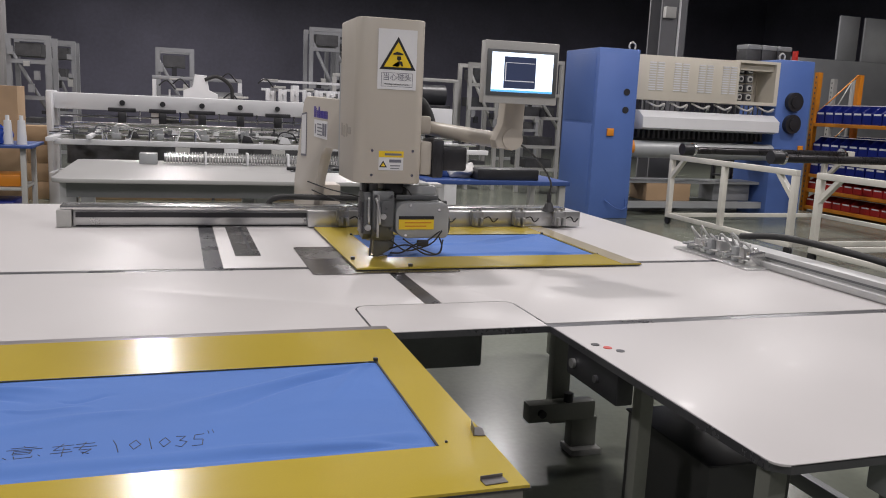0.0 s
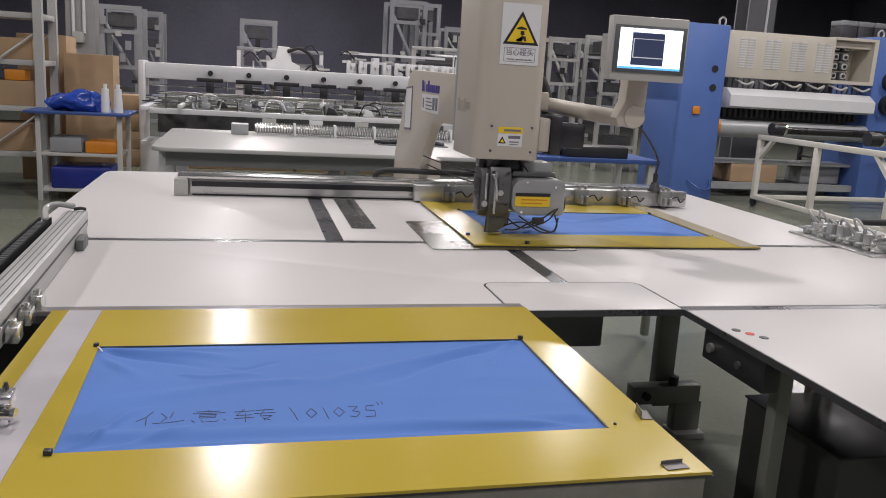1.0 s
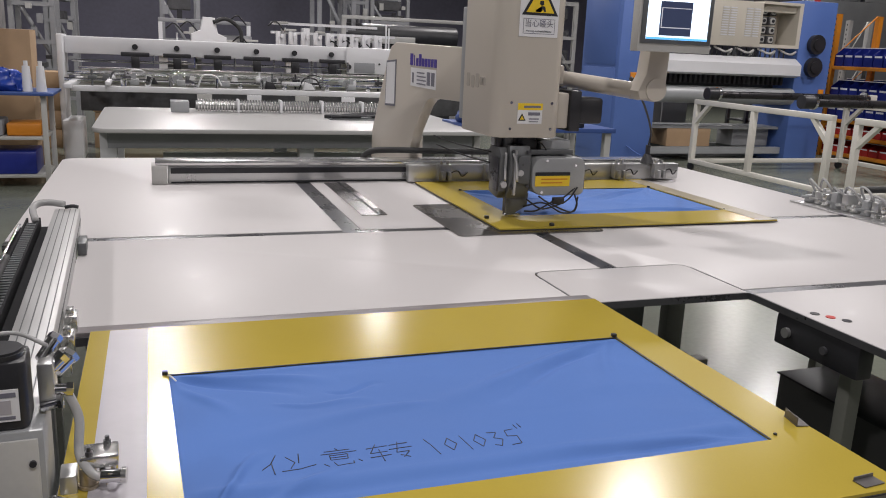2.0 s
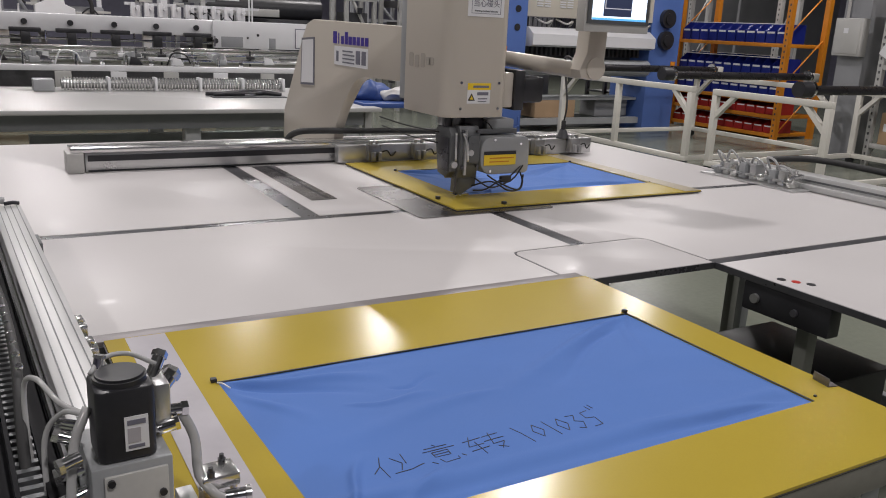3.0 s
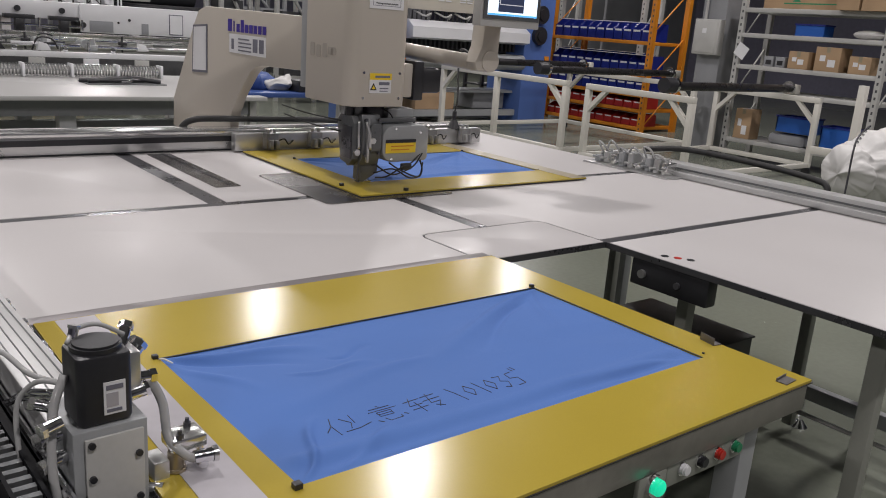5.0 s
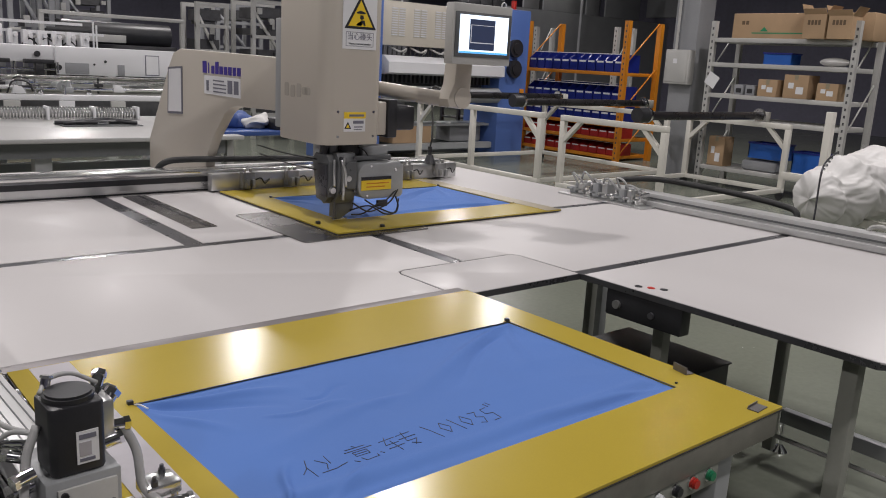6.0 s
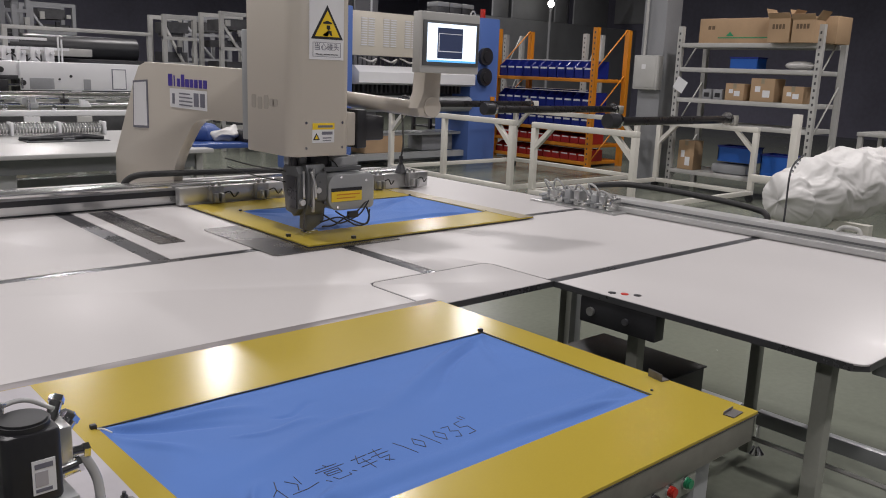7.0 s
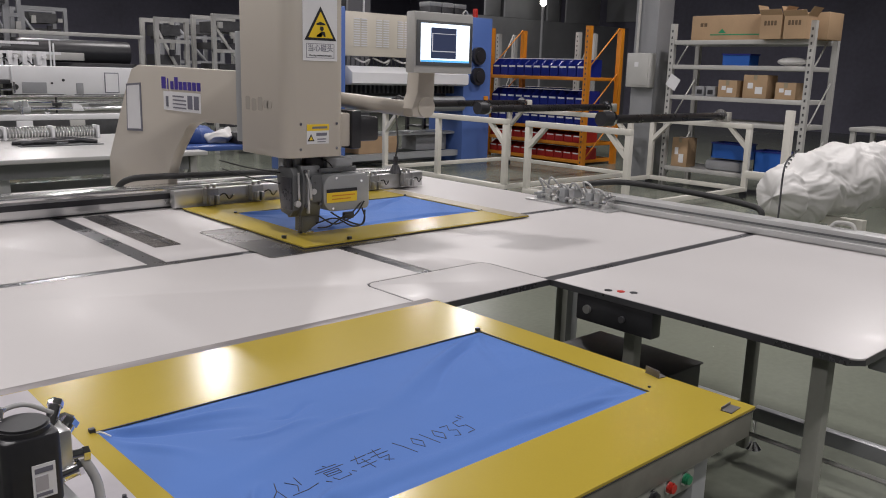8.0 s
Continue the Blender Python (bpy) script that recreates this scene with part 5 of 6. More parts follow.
def carton(x0, x1, y0, y1, z0, z1, label="brown cardboard carton with white shipping label", tag=True):
    c = thing("carton", label, "carton", ((x0 + x1) / 2, (y0 + y1) / 2, z0), "cartons")
    part("box", box(new_bm(), x0, x1, y0, y1, z0 + 0.001, z1, 0.006), M_CARD, c)
    part("tape", box(new_bm(), x0 - 0.0015, x1, (y0 + y1) / 2 - 0.025, (y0 + y1) / 2 + 0.025, z1, z1 + 0.002), M_TAPE, c)
    if tag:
        part("label", box(new_bm(), x0 - 0.003, x0 - 0.0005, y0 + 0.06, y0 + 0.06 + 0.3 * (y1 - y0), z0 + 0.06, z0 + 0.06 + 0.3 * (z1 - z0)), M_LABEL, c)
        part("label", box(new_bm(), x0 - 0.003, x0 - 0.0005, y0 + 0.58 * (y1 - y0), y0 + 0.80 * (y1 - y0), z0 + 0.42 * (z1 - z0), z0 + 0.66 * (z1 - z0)), M_LABEL, c)
        part("tape", box(new_bm(), x0 - 0.002, x0 - 0.0004, (y0 + y1) / 2 - 0.025, (y0 + y1) / 2 + 0.025, z1 - 0.07, z1 - 0.001), M_TAN, c)
    return c


def open_carton(x0, x1, y0, y1, z0, z1):
    c = thing("carton", "open brown cardboard carton with raised flaps", "carton", ((x0 + x1) / 2, (y0 + y1) / 2, z0), "cartons")
    w = 0.006
    bm = box(box(new_bm(), x0, x1, y0, y1, z0 + 0.001, z0 + 0.01), x0, x0 + w, y0, y1, z0 + 0.01, z1)
    box(box(box(bm, x1 - w, x1, y0, y1, z0 + 0.01, z1), x0 + w, x1 - w, y0, y0 + w, z0 + 0.01, z1), x0 + w, x1 - w, y1 - w, y1, z0 + 0.01, z1)
    part("box", bm, M_CARD, c)
    for fy, ty, lean in ((y0, y0 - 0.07, 0.11), (y1, y1 + 0.05, 0.13)):
        part("flap", prism(new_bm(), [(fy, z1 + 0.001), (fy + 0.006, z1 + 0.001), (ty + 0.006, z1 + lean), (ty, z1 + lean)], "x", x0, x1), M_CARD, c)
    part("flap", prism(new_bm(), [(x0, z1 + 0.001), (x0 + 0.006, z1 + 0.001), (x0 - 0.05, z1 + 0.07), (x0 - 0.056, z1 + 0.068)], "y", y0, y1), M_CARD, c)
    for k in range(4):
        ky = y1 - 0.07 - 0.045 * k
        part("print_bar", box(new_bm(), x0 - 0.002, x0 - 0.0005, ky - 0.016, ky + 0.016, z0 + 0.17, z0 + 0.23), M_CARD_INK, c)
    return c


long_box = carton(9.98, 10.4, 5.45, 7.40, 2.10, 2.44, "long brown cardboard carton lying on the top shelf", False)
part("stripe", box(new_bm(), 9.977, 9.9795, 5.9, 7.1, 2.17, 2.185), M_GREEN, long_box, "green printed line")
for ky in (7.18, 7.24, 6.1, 6.03):
    part("print_bar", box(new_bm(), 9.977, 9.9795, ky - 0.022, ky + 0.022, 2.29, 2.34), M_CARD_INK, long_box)
part("triangle_print", prism(new_bm(), [(6.86, 2.20), (6.98, 2.20), (6.92, 2.26)], "x", 9.977, 9.9795), M_GREEN, long_box)
open_carton(9.70, 9.97, 5.93, 6.22, 2.10, 2.40)
open_carton(9.70, 9.97, 5.60, 5.90, 2.10, 2.38)
carton(9.86, 10.1, 6.55, 6.83, 1.33, 1.56)
carton(9.86, 10.15, 6.12, 6.46, 1.33, 1.64)
carton(9.86, 10.1, 5.72, 6.0, 1.33, 1.55)
carton(9.86, 10.1, 7.22, 7.48, 0.30, 0.72)
for cy, w in ((7.12, 0.14), (6.95, 0.14)):
    dv = thing("device", "small dark electronic device on the shelf", "device", (9.95, cy, 1.33))
    part("body", box(new_bm(), 9.87, 10.05, cy - w / 2, cy + w / 2, 1.331, 1.47, 0.006), M_COLUMN, dv)
    part("face", box(new_bm(), 9.866, 9.8695, cy - 0.04, cy + 0.04, 1.36, 1.42), M_BLACK, dv)


def crate_blue(x0, x1, y0, y1, z0, z1):
    c = thing("plastic_crate", "bright blue plastic crate on the shelf", "crate", ((x0 + x1) / 2, (y0 + y1) / 2, z0), "blue crates")
    bm = box(new_bm(), x0, x1, y0, y1, z0 + 0.001, z0 + 0.02)
    for a, b2, e, f in ((x0, x0 + 0.015, y0, y1), (x1 - 0.015, x1, y0, y1), (x0, x1, y0, y0 + 0.015), (x0, x1, y1 - 0.015, y1)):
        box(bm, a, b2, e, f, z0 + 0.02, z1)
    part("shell", bm, material("blue_crate_plastic", (0.015, 0.10, 0.42), 0.4), c)
    part("rim", frame_board(rect(x0 - 0.012, x1 + 0.012, y0 - 0.012, y1 + 0.012), rect(x0 + 0.015, x1 - 0.015, y0 + 0.015, y1 - 0.015), z1, z1 + 0.02), M_BLUE_BIN, c)
    return c


crate_blue(9.88, 10.2, 6.35, 6.85, 0.48, 0.68)
crate_blue(9.88, 10.2, 5.72, 6.2, 0.30, 0.62)
crate_blue(9.95, 10.2, 6.45, 6.85, 1.76, 1.90)
bag = thing("plastic_bags", "grey folded plastic bags on the lower shelf", "bag", (10.0, 6.6, 0.3))
part("bag", box(new_bm(), 9.88, 10.2, 6.4, 6.95, 0.301, 0.45, 0.05), M_COLUMN, bag)
bag = thing("plastic_bags", "clear plastic bag on the upper shelf", "bag", (10.0, 5.9, 1.76))
part("bag", ball(new_bm(), (10.05, 5.9, 1.82), 0.2, 16, (0.6, 1, 0.3)), M_FILM, bag)
sheet = thing("paper_note", "white paper note hung on the rack post", "note", (9.79, 7.5, 1.5))
part("sheet", box(new_bm(), 9.785, 9.788, 7.42, 7.60, 1.42, 1.60, 0, pose(0, 0, 0, 30, 0, 0)), M_LABEL, sheet)

# column with an electrical box beside the rack
col = solid("column", box(new_bm(), 9.95, 10.35, 7.95, 8.35, 0, 7.5, 0.01), M_COLUMN, "grey painted steel building column", "column", "structure")
eb = thing("electrical_box", "grey-white steel electrical box on the column", "electrical box", (9.85, 8.12, 1.4))
part("body", box(new_bm(), 9.80, 9.95, 7.93, 8.35, 1.42, 1.92, 0.012), M_SHELF, eb)
part("door", box(new_bm(), 9.79, 9.80, 7.96, 8.32, 1.45, 1.89, 0.004), M_SHELF, eb)
part("label", box(new_bm(), 9.786, 9.7895, 8.13, 8.2, 1.72, 1.79), M_LABEL, eb)
part("conduit", cyl(new_bm(), (9.9, 8.25, 1.92), (9.9, 8.25, 7.5), 0.02, 10), M_SHELF, eb)
bm = box(box(box(new_bm(), 8.66, 9.20, 14.0, 14.04, 0, 7.5), 8.66, 9.20, 14.40, 14.44, 0, 7.5), 8.90, 8.96, 14.04, 14.40, 0, 7.5)
solid("column_2", bm, material("dark_column_paint", (0.16, 0.16, 0.17), 0.6), "grey painted steel building column", "column", "structure")
cd = thing("conduit_box", "white conduit with a grey junction box on the column", "conduit", (9.02, 13.96, 3.0))
part("conduit", cyl(new_bm(), (9.02, 13.975, 2.2), (9.02, 13.975, 7.5), 0.022, 10), M_LABEL, cd, "white conduit")
part("junction_box", box(new_bm(), 8.68, 8.9, 13.90, 13.998, 3.32, 3.52, 0.006), M_SHELF, cd)

# white film-wrapped roll
wrap = thing("wrapped_roll", "large bundle wrapped in crumpled white plastic film", "bundle", (5.2, 2.8, 0))
bm = new_bm()
nu, nv = 230, 120
grid = []
for i in range(nu + 1):
    u = i / nu
    nose = math.sqrt(max(0.0, 1 - (1 - min(1, u / 0.07)) ** 2))
    swell = 0.70 + 0.30 * (1 - math.cos(math.pi * min(1, max(0, (u - 0.07) / 0.12)))) / 2 - 0.10 * math.exp(-((u - 0.095) / 0.02) ** 2)
    ring = []
    for j in range(nv):
        a = 2 * math.pi * j / nv
        p = Vector((5.18 + 2.4 * u, 3.62 - 0.05 * u, 0.71 + 0.06 * min(1, u * 5)))
        r = 0.275 * (nose * swell + 0.03)
        q = Vector((u * 7.0, math.cos(a) * 1.1, math.sin(a) * 1.1))
        q += 0.55 * noise.noise_vector(q * 0.8)
        gather = math.exp(-u / 0.04)
        fold = 0.05 * gather * math.sin(7 * a + 3 * noise.noise(q * 1.3)) + 0.22 * noise.noise(q * 0.7)
        for o, amp in ((1.1, 0.20), (2.3, 0.10), (5.0, 0.045)):
            fold += amp * (0.22 - abs(noise.noise(Vector((q.x * 0.8 + q.z * 0.9, q.y * 0.9 - 0.4 * q.x, q.z)) * o + Vector((3.1 * o, 0, 0)))))
        r *= 1 + fold
        ring.append(bm.verts.new(p + Vector((0.06 * noise.noise(q * 0.9), math.cos(a) * r, math.sin(a) * r))))
    grid.append(ring)
for a, b2 in zip(grid, grid[1:]):
    for j in range(nv):
        bm.faces.new((a[j], a[(j + 1) % nv], b2[(j + 1) % nv], b2[j]))
bm.faces.new(grid[0][::-1])
bm.faces.new(grid[-1])
part("film", bm, M_FILM, wrap)
for tx in (5.9, 7.2):
    part("trestle", box(box(box(new_bm(), tx - 0.04, tx + 0.04, 3.2, 4.0, 0.46, 0.52), tx - 0.04, tx + 0.04, 3.2, 3.28, 0, 0.46), tx - 0.04, tx + 0.04, 3.92, 4.0, 0, 0.46), M_FRAME_W, wrap)
wrap.location = (5.6, 3.5, 0)
for ch in wrap.children:
    ch.matrix_parent_inverse = Matrix.Translation((-5.6, -3.5, 0))

# ---- background: white multi-head machine ----
mh = thing("multi_head_machine", "long white multi-head sewing machine with chromed rails", "sewing machine", (1.5, 10.5, 0))
part("beam", box(new_bm(), -1.38, 4.0, 12.0, 12.35, 1.29, 1.50, 0.015), M_MACHINE_W, mh, "white machine beam")
part("beam_cover", box(new_bm(), 2.16, 4.0, 11.96, 11.997, 1.15, 1.498, 0.006), M_MACHINE_W, mh)
part("panel", box(new_bm(), 2.265, 2.555, 11.952, 11.959, 1.165, 1.30, 0.002), M_COLUMN, mh, "grey cover panel")
part("panel", box(new_bm(), 2.915, 3.005, 11.952, 11.959, 1.158, 1.295, 0.002), M_COLUMN, mh, "grey cover panel")
card_holder = part("card_frame", box(new_bm(), 3.28, 3.47, 11.954, 11.959, 1.17, 1.435, 0.001), M_INK_GREY, mh)
part("card", box(new_bm(), 3.292, 3.458, 11.951, 11.953, 1.182, 1.423), M_LABEL, card_holder)
for hx, hz, hr in ((2.19, 1.24, 0.035), (2.62, 1.29, 0.014), (2.76, 1.33, 0.018)):
    part("hole_plug", cyl(new_bm(), (hx, 11.959, hz), (hx, 11.95, hz), hr, 14), M_BLACK, mh)
part("beam_end", box(new_bm(), -1.45, -1.38, 11.8, 12.4, 0.1, 1.52, 0.02), M_MACHINE_W, mh)
part("leg", box(new_bm(), -1.42, -1.2, 11.6, 12.3, 0, 0.5, 0.02), M_MACHINE_W, mh)
part("leg", box(new_bm(), 3.8, 4.0, 11.6, 12.3, 0, 1.1, 0.02), M_MACHINE_W, mh)
part("rear_cover", box(new_bm(), -1.2, 4.0, 12.12, 12.17, 0.96, 1.13, 0.004), M_SHELF, mh)
part("rear_rail", box(new_bm(), -1.38, 4.0, 12.2, 12.3, 0.85, 0.95), M_SHELF, mh)
part("thread_rail", cyl(new_bm(), (-1.3, 11.95, 1.21), (2.14, 11.95, 1.21), 0.016, 10), M_CHROME, mh)
part("head_rail", cyl(new_bm(), (-1.3, 11.3, 1.08), (4.0, 11.3, 1.08), 0.022, 10), M_CHROME, mh)
part("head_rail", cyl(new_bm(), (-1.3, 10.9, 1.03), (4.0, 10.9, 1.03), 0.022, 10), M_CHROME, mh)
part("hoop_frame", box(new_bm(), -1.2, 4.0, 10.4, 10.5, 0.93, 0.99, 0.006), M_MACHINE_W, mh)
part("hoop_arm", box(box(new_bm(), -1.25, -1.17, 10.2, 11.9, 0.97, 1.02, 0.008), -0.85, -0.80, 10.3, 11.9, 1.0, 1.045, 0.008), M_MACHINE_W, mh)
part("hoop_rail", box(new_bm(), -1.2, 4.0, 10.96, 11.0, 1.10, 1.125, 0.003), M_ALU_BRIGHT, mh, "bright hoop rail")
part("hoop_rail", box(new_bm(), -1.2, 4.0, 11.55, 11.6, 1.125, 1.15, 0.003), M_ALU_BRIGHT, mh, "bright hoop rail")
part("lower_panel", box(new_bm(), -1.2, 4.0, 11.62, 11.66, 0.62, 0.90, 0.004), M_DARKGEAR, mh)
rng = random.Random(21)
for k in range(34):
    hx = rng.uniform(-1.0, 3.8)
    hy = rng.choice((10.45, 10.9, 11.3))
    if k % 4 == 0:
        bm = tube(new_bm(), [(hx, hy, 1.0), (hx + 0.06, hy - 0.02, 1.13), (hx + 0.2, hy, 1.12), (hx + 0.26, hy, 1.02)], 0.010, 6)
    elif k % 4 == 1:
        bm = box(cyl(new_bm(), (hx, hy, 0.98), (hx, hy, 1.16), 0.012, 8), hx - 0.04, hx + 0.05, hy - 0.03, hy + 0.03, 1.06, 1.10, 0.004)
    elif k % 4 == 2:
        bm = prism(new_bm(), [(hx, 1.0), (hx + 0.14, 1.0), (hx + 0.10, 1.07), (hx + 0.02, 1.09)], "y", hy - 0.03, hy + 0.03, 0.003)
    else:
        bm = box(new_bm(), hx, hx + rng.uniform(0.1, 0.3), hy - 0.02, hy + 0.02, 1.06, 1.085, 0.004)
    part("feed_fitting", bm, (M_CHROME, M_BLACK, M_MACHINE_W, M_GREY_CAST)[(k * 7 + k // 4) % 4], mh)
for k in range(5):
    hx = 0.1 + 0.55 * k
    part("drop_bracket", box(new_bm(), hx, hx + 0.16, 10.36, 10.39, 0.72, 0.929, 0.003), M_MACHINE_W if k % 2 else M_SHELF, mh)
for k in range(6):
    hx = -0.56 + 0.502 * k
    hd = part("needle_unit", box(box(new_bm(), hx - 0.17, hx + 0.17, 11.88, 11.985, 1.278, 1.33, 0.008), hx - 0.05, hx + 0.05, 11.87, 11.98, 1.13, 1.279, 0.008), M_BLACK, mh, "black needle unit on the beam")
    part("knob", cyl(new_bm(), (hx, 11.999, 1.395), (hx, 11.97, 1.395), 0.035, 16), M_BLACK, hd)
    part("hook_unit", box(box(new_bm(), hx - 0.05, hx + 0.05, 10.7, 10.85, 0.99, 1.06, 0.01), hx - 0.02, hx + 0.02, 10.72, 10.8, 1.06, 1.13), M_GREY_COVER, hd)
    part("fitting", cyl(new_bm(), (hx - 0.12, 10.45, 0.99), (hx - 0.12, 10.45, 1.10), 0.018, 8), M_CHROME, hd)
    part("fitting", ball(new_bm(), (hx + 0.14, 10.45, 1.02), 0.03, 10), M_CHROME, hd)
    part("thread_guide", cyl(new_bm(), (hx + 0.22, 11.93, 1.17), (hx + 0.22, 11.93, 1.30), 0.012, 8), M_CHROME, hd)
    part("motor_can", cyl(new_bm(), (hx - 0.04, 10.86, 1.06), (hx - 0.04, 11.1, 1.06), 0.05, 14), M_GREY_COVER, hd)
    part("bracket", prism(new_bm(), [(hx + 0.10, 0.99), (hx + 0.20, 0.99), (hx + 0.17, 1.10), (hx + 0.13, 1.10)], "y", 11.26, 11.34), M_MACHINE_W, hd)
part("bed", prism(new_bm(), rounded(-0.80, 2.3, 7.05, 9.0, (0.12, 0, 0, 0.08)), "z", 0.845, 0.88, 0.006), M_BED, mh, "grey-white machine bed top")
part("bed_apron", box(new_bm(), -0.70, 2.2, 7.2, 7.26, 0.72, 0.844), M_COLUMN, mh)
part("bed_rail", box(new_bm(), -0.3, 2.2, 8.2, 8.3, 0.3, 0.55), M_GREY_COVER, mh)
for lx in (-0.7, 0.8, 2.15):
    part("leg", box(new_bm(), lx - 0.06, lx + 0.06, 7.3, 7.42, 0, 0.844, 0.006), M_MACHINE_W, mh)
    part("leg", box(new_bm(), lx - 0.06, lx + 0.06, 8.75, 8.87, 0, 0.844, 0.006), M_MACHINE_W, mh)
for k in range(5):
    sx = 0.02 + 0.395 * k
    roller = part("spring_roller", cyl(new_bm(), (sx - 0.02, 8.62, 0.94), (sx + 0.345, 8.62, 0.94), 0.042, 12), M_CLAMP, mh, "ribbed chromed feed roller")
    ring = part("ring", cyl(new_bm(), (sx, 8.62, 0.94), (sx + 0.011, 8.62, 0.94), 0.056, 16), M_ALU_BRIGHT, roller)
    for j in range(1, 13):
        repeat(ring, 0.026 * j, 0, 0)
    part("roller_block", box(new_bm(), sx + 0.35, sx + 0.372, 8.55, 8.69, 0.881, 1.0, 0.004), M_MACHINE_W, mh)
part("tool_box", box(new_bm(), -0.22, -0.06, 8.5, 8.7, 0.881, 0.98, 0.006), M_GREY_COVER, mh)
part("tool", tube(new_bm(), [(1.1, 8.1, 0.90), (1.4, 8.0, 0.91), (1.7, 8.15, 0.90)], 0.018, 6), M_BLACK, mh)
part("tool_sheet", box(new_bm(), 1.12, 1.78, 7.93, 8.22, 0.881, 0.889, 0.002), M_GREY_CAST, mh, "dark sheet under the tools")
part("tool", tube(new_bm(), [(1.3, 8.2, 0.895), (1.45, 7.98, 0.905), (1.62, 8.2, 0.90)], 0.012, 6), M_CHROME, mh)
part("tool", tube(new_bm(), [(1.15, 8.0, 0.90), (1.5, 8.12, 0.92), (1.75, 8.0, 0.90)], 0.02, 6), M_BLACK, mh)

# brown boards stacked on the floor behind the machine
for k, (x0, x1, top) in enumerate(((-2.15, -1.5, 1.02), (-1.15, 0.6, 0.98), (0.65, 2.4, 0.92))):
    st = thing("board_stack", "stack of brown cardboard sheets on the floor", "cardboard", ((x0 + x1) / 2, 13.1, 0))
    for j in range(4):
        part("board", box(new_bm(), x0 + 0.02 * (j % 2), x1 - 0.015 * j, 12.9, 13.4, top * j / 4 + 0.002, top * (j + 1) / 4 - 0.004, 0.006), M_CARD, st)

# blue cart with parts
bc = thing("tool_cart", "steel tool cart with blue top and white thread cones", "cart", (-1.8, 10.0, 0))
for cx in (-2.2, -1.4):
    for cy in (9.75, 10.4):
        part("post", box(new_bm(), cx - 0.025, cx + 0.025, cy - 0.025, cy + 0.025, 0, 0.92, 0.003), M_SHELF, bc)
part("top", box(new_bm(), -2.32, -1.3, 9.65, 10.5, 0.921, 0.95, 0.004), M_BLUE_TOP, bc)
part("shelf", box(new_bm(), -2.2, -1.4, 9.73, 10.42, 0.48, 0.51, 0.003), M_SHELF, bc)
part("shelf", box(new_bm(), -2.2, -1.4, 9.73, 10.42, 0.10, 0.13, 0.003), M_SHELF, bc)
bgs = thing("blue_bag", "crumpled blue plastic bag on the cart", "bag", (-1.8, 9.9, 0.95))
bm = ball(new_bm(), (-1.82, 9.95, 1.03), 0.30, 64, (1, 0.7, 0.30))
for v in bm.verts:
    v.co += 0.10 * noise.noise_vector(v.co * 4) + 0.05 * noise.noise_vector(v.co * 11) + 0.02 * noise.noise_vector(v.co * 27)
    v.co.z = max(0.952, v.co.z)
part("bag", bm, material("blue_film", (0.02, 0.06, 0.35), 0.2), bgs)
for cx in (-1.55, -1.42):
    cone = thing("thread_cone", "white cone of sewing thread", "thread cone", (cx, 9.85, 0.95), "thread cones")
    part("thread", cyl(new_bm(), (cx, 9.85, 0.951), (cx, 9.85, 1.2), 0.05, 16, 0.035), M_LABEL, cone)
    part("tip", cyl(new_bm(), (cx, 9.85, 1.2), (cx, 9.85, 1.25), 0.02, 12), M_LABEL, cone)
for cx, mt, h in ((-1.95, M_COLUMN, 0.16), (-1.6, M_ORANGE, 0.13)):
    bb = thing("storage_bin", "coloured plastic bin on the cart shelf", "storage bin", (cx, 10.0, 0.51))
    part("shell", box(new_bm(), cx - 0.16, cx + 0.16, 9.8, 10.2, 0.511, 0.51 + h, 0.02), mt, bb)
crt = thing("plastic_crate", "dark blue crate on the lower cart shelf", "crate", (-1.8, 10.0, 0.13))
part("shell", box(new_bm(), -2.1, -1.5, 9.76, 10.3, 0.131, 0.36, 0.02), M_BLUE_BIN, crt)

# cardboard-lined rack at the side
lrk = rack(-3.35, -2.28, 10.3, 11.0, (0.45, 0.95, 1.45, 1.95), 2.6, M_SHELF, "grey steel rack stacked with cardboard")
carton(-3.2, -2.4, 10.36, 10.9, 0.45, 0.75, "brown cardboard carton on the rack", False)
carton(-3.2, -2.36, 10.36, 10.9, 0.95, 1.22, "brown cardboard carton on the rack", False)
carton(-3.2, -2.36, 10.36, 10.9, 1.45, 1.68, "brown cardboard carton on the rack", False)
carton(-2.16, -1.62, 10.9, 11.4, 0.0, 1.55, "tall brown cardboard carton on the floor", False)
carton(-2.75, -2.2, 11.3, 11.9, 0.0, 1.75, "tall brown cardboard carton on the floor", False)
yb = thing("storage_bin", "small orange plastic bin on the rack", "storage bin", (-2.6, 10.5, 1.22))
part("shell", box(new_bm(), -2.66, -2.45, 10.37, 10.6, 1.224, 1.34, 0.01), M_ORANGE, yb)


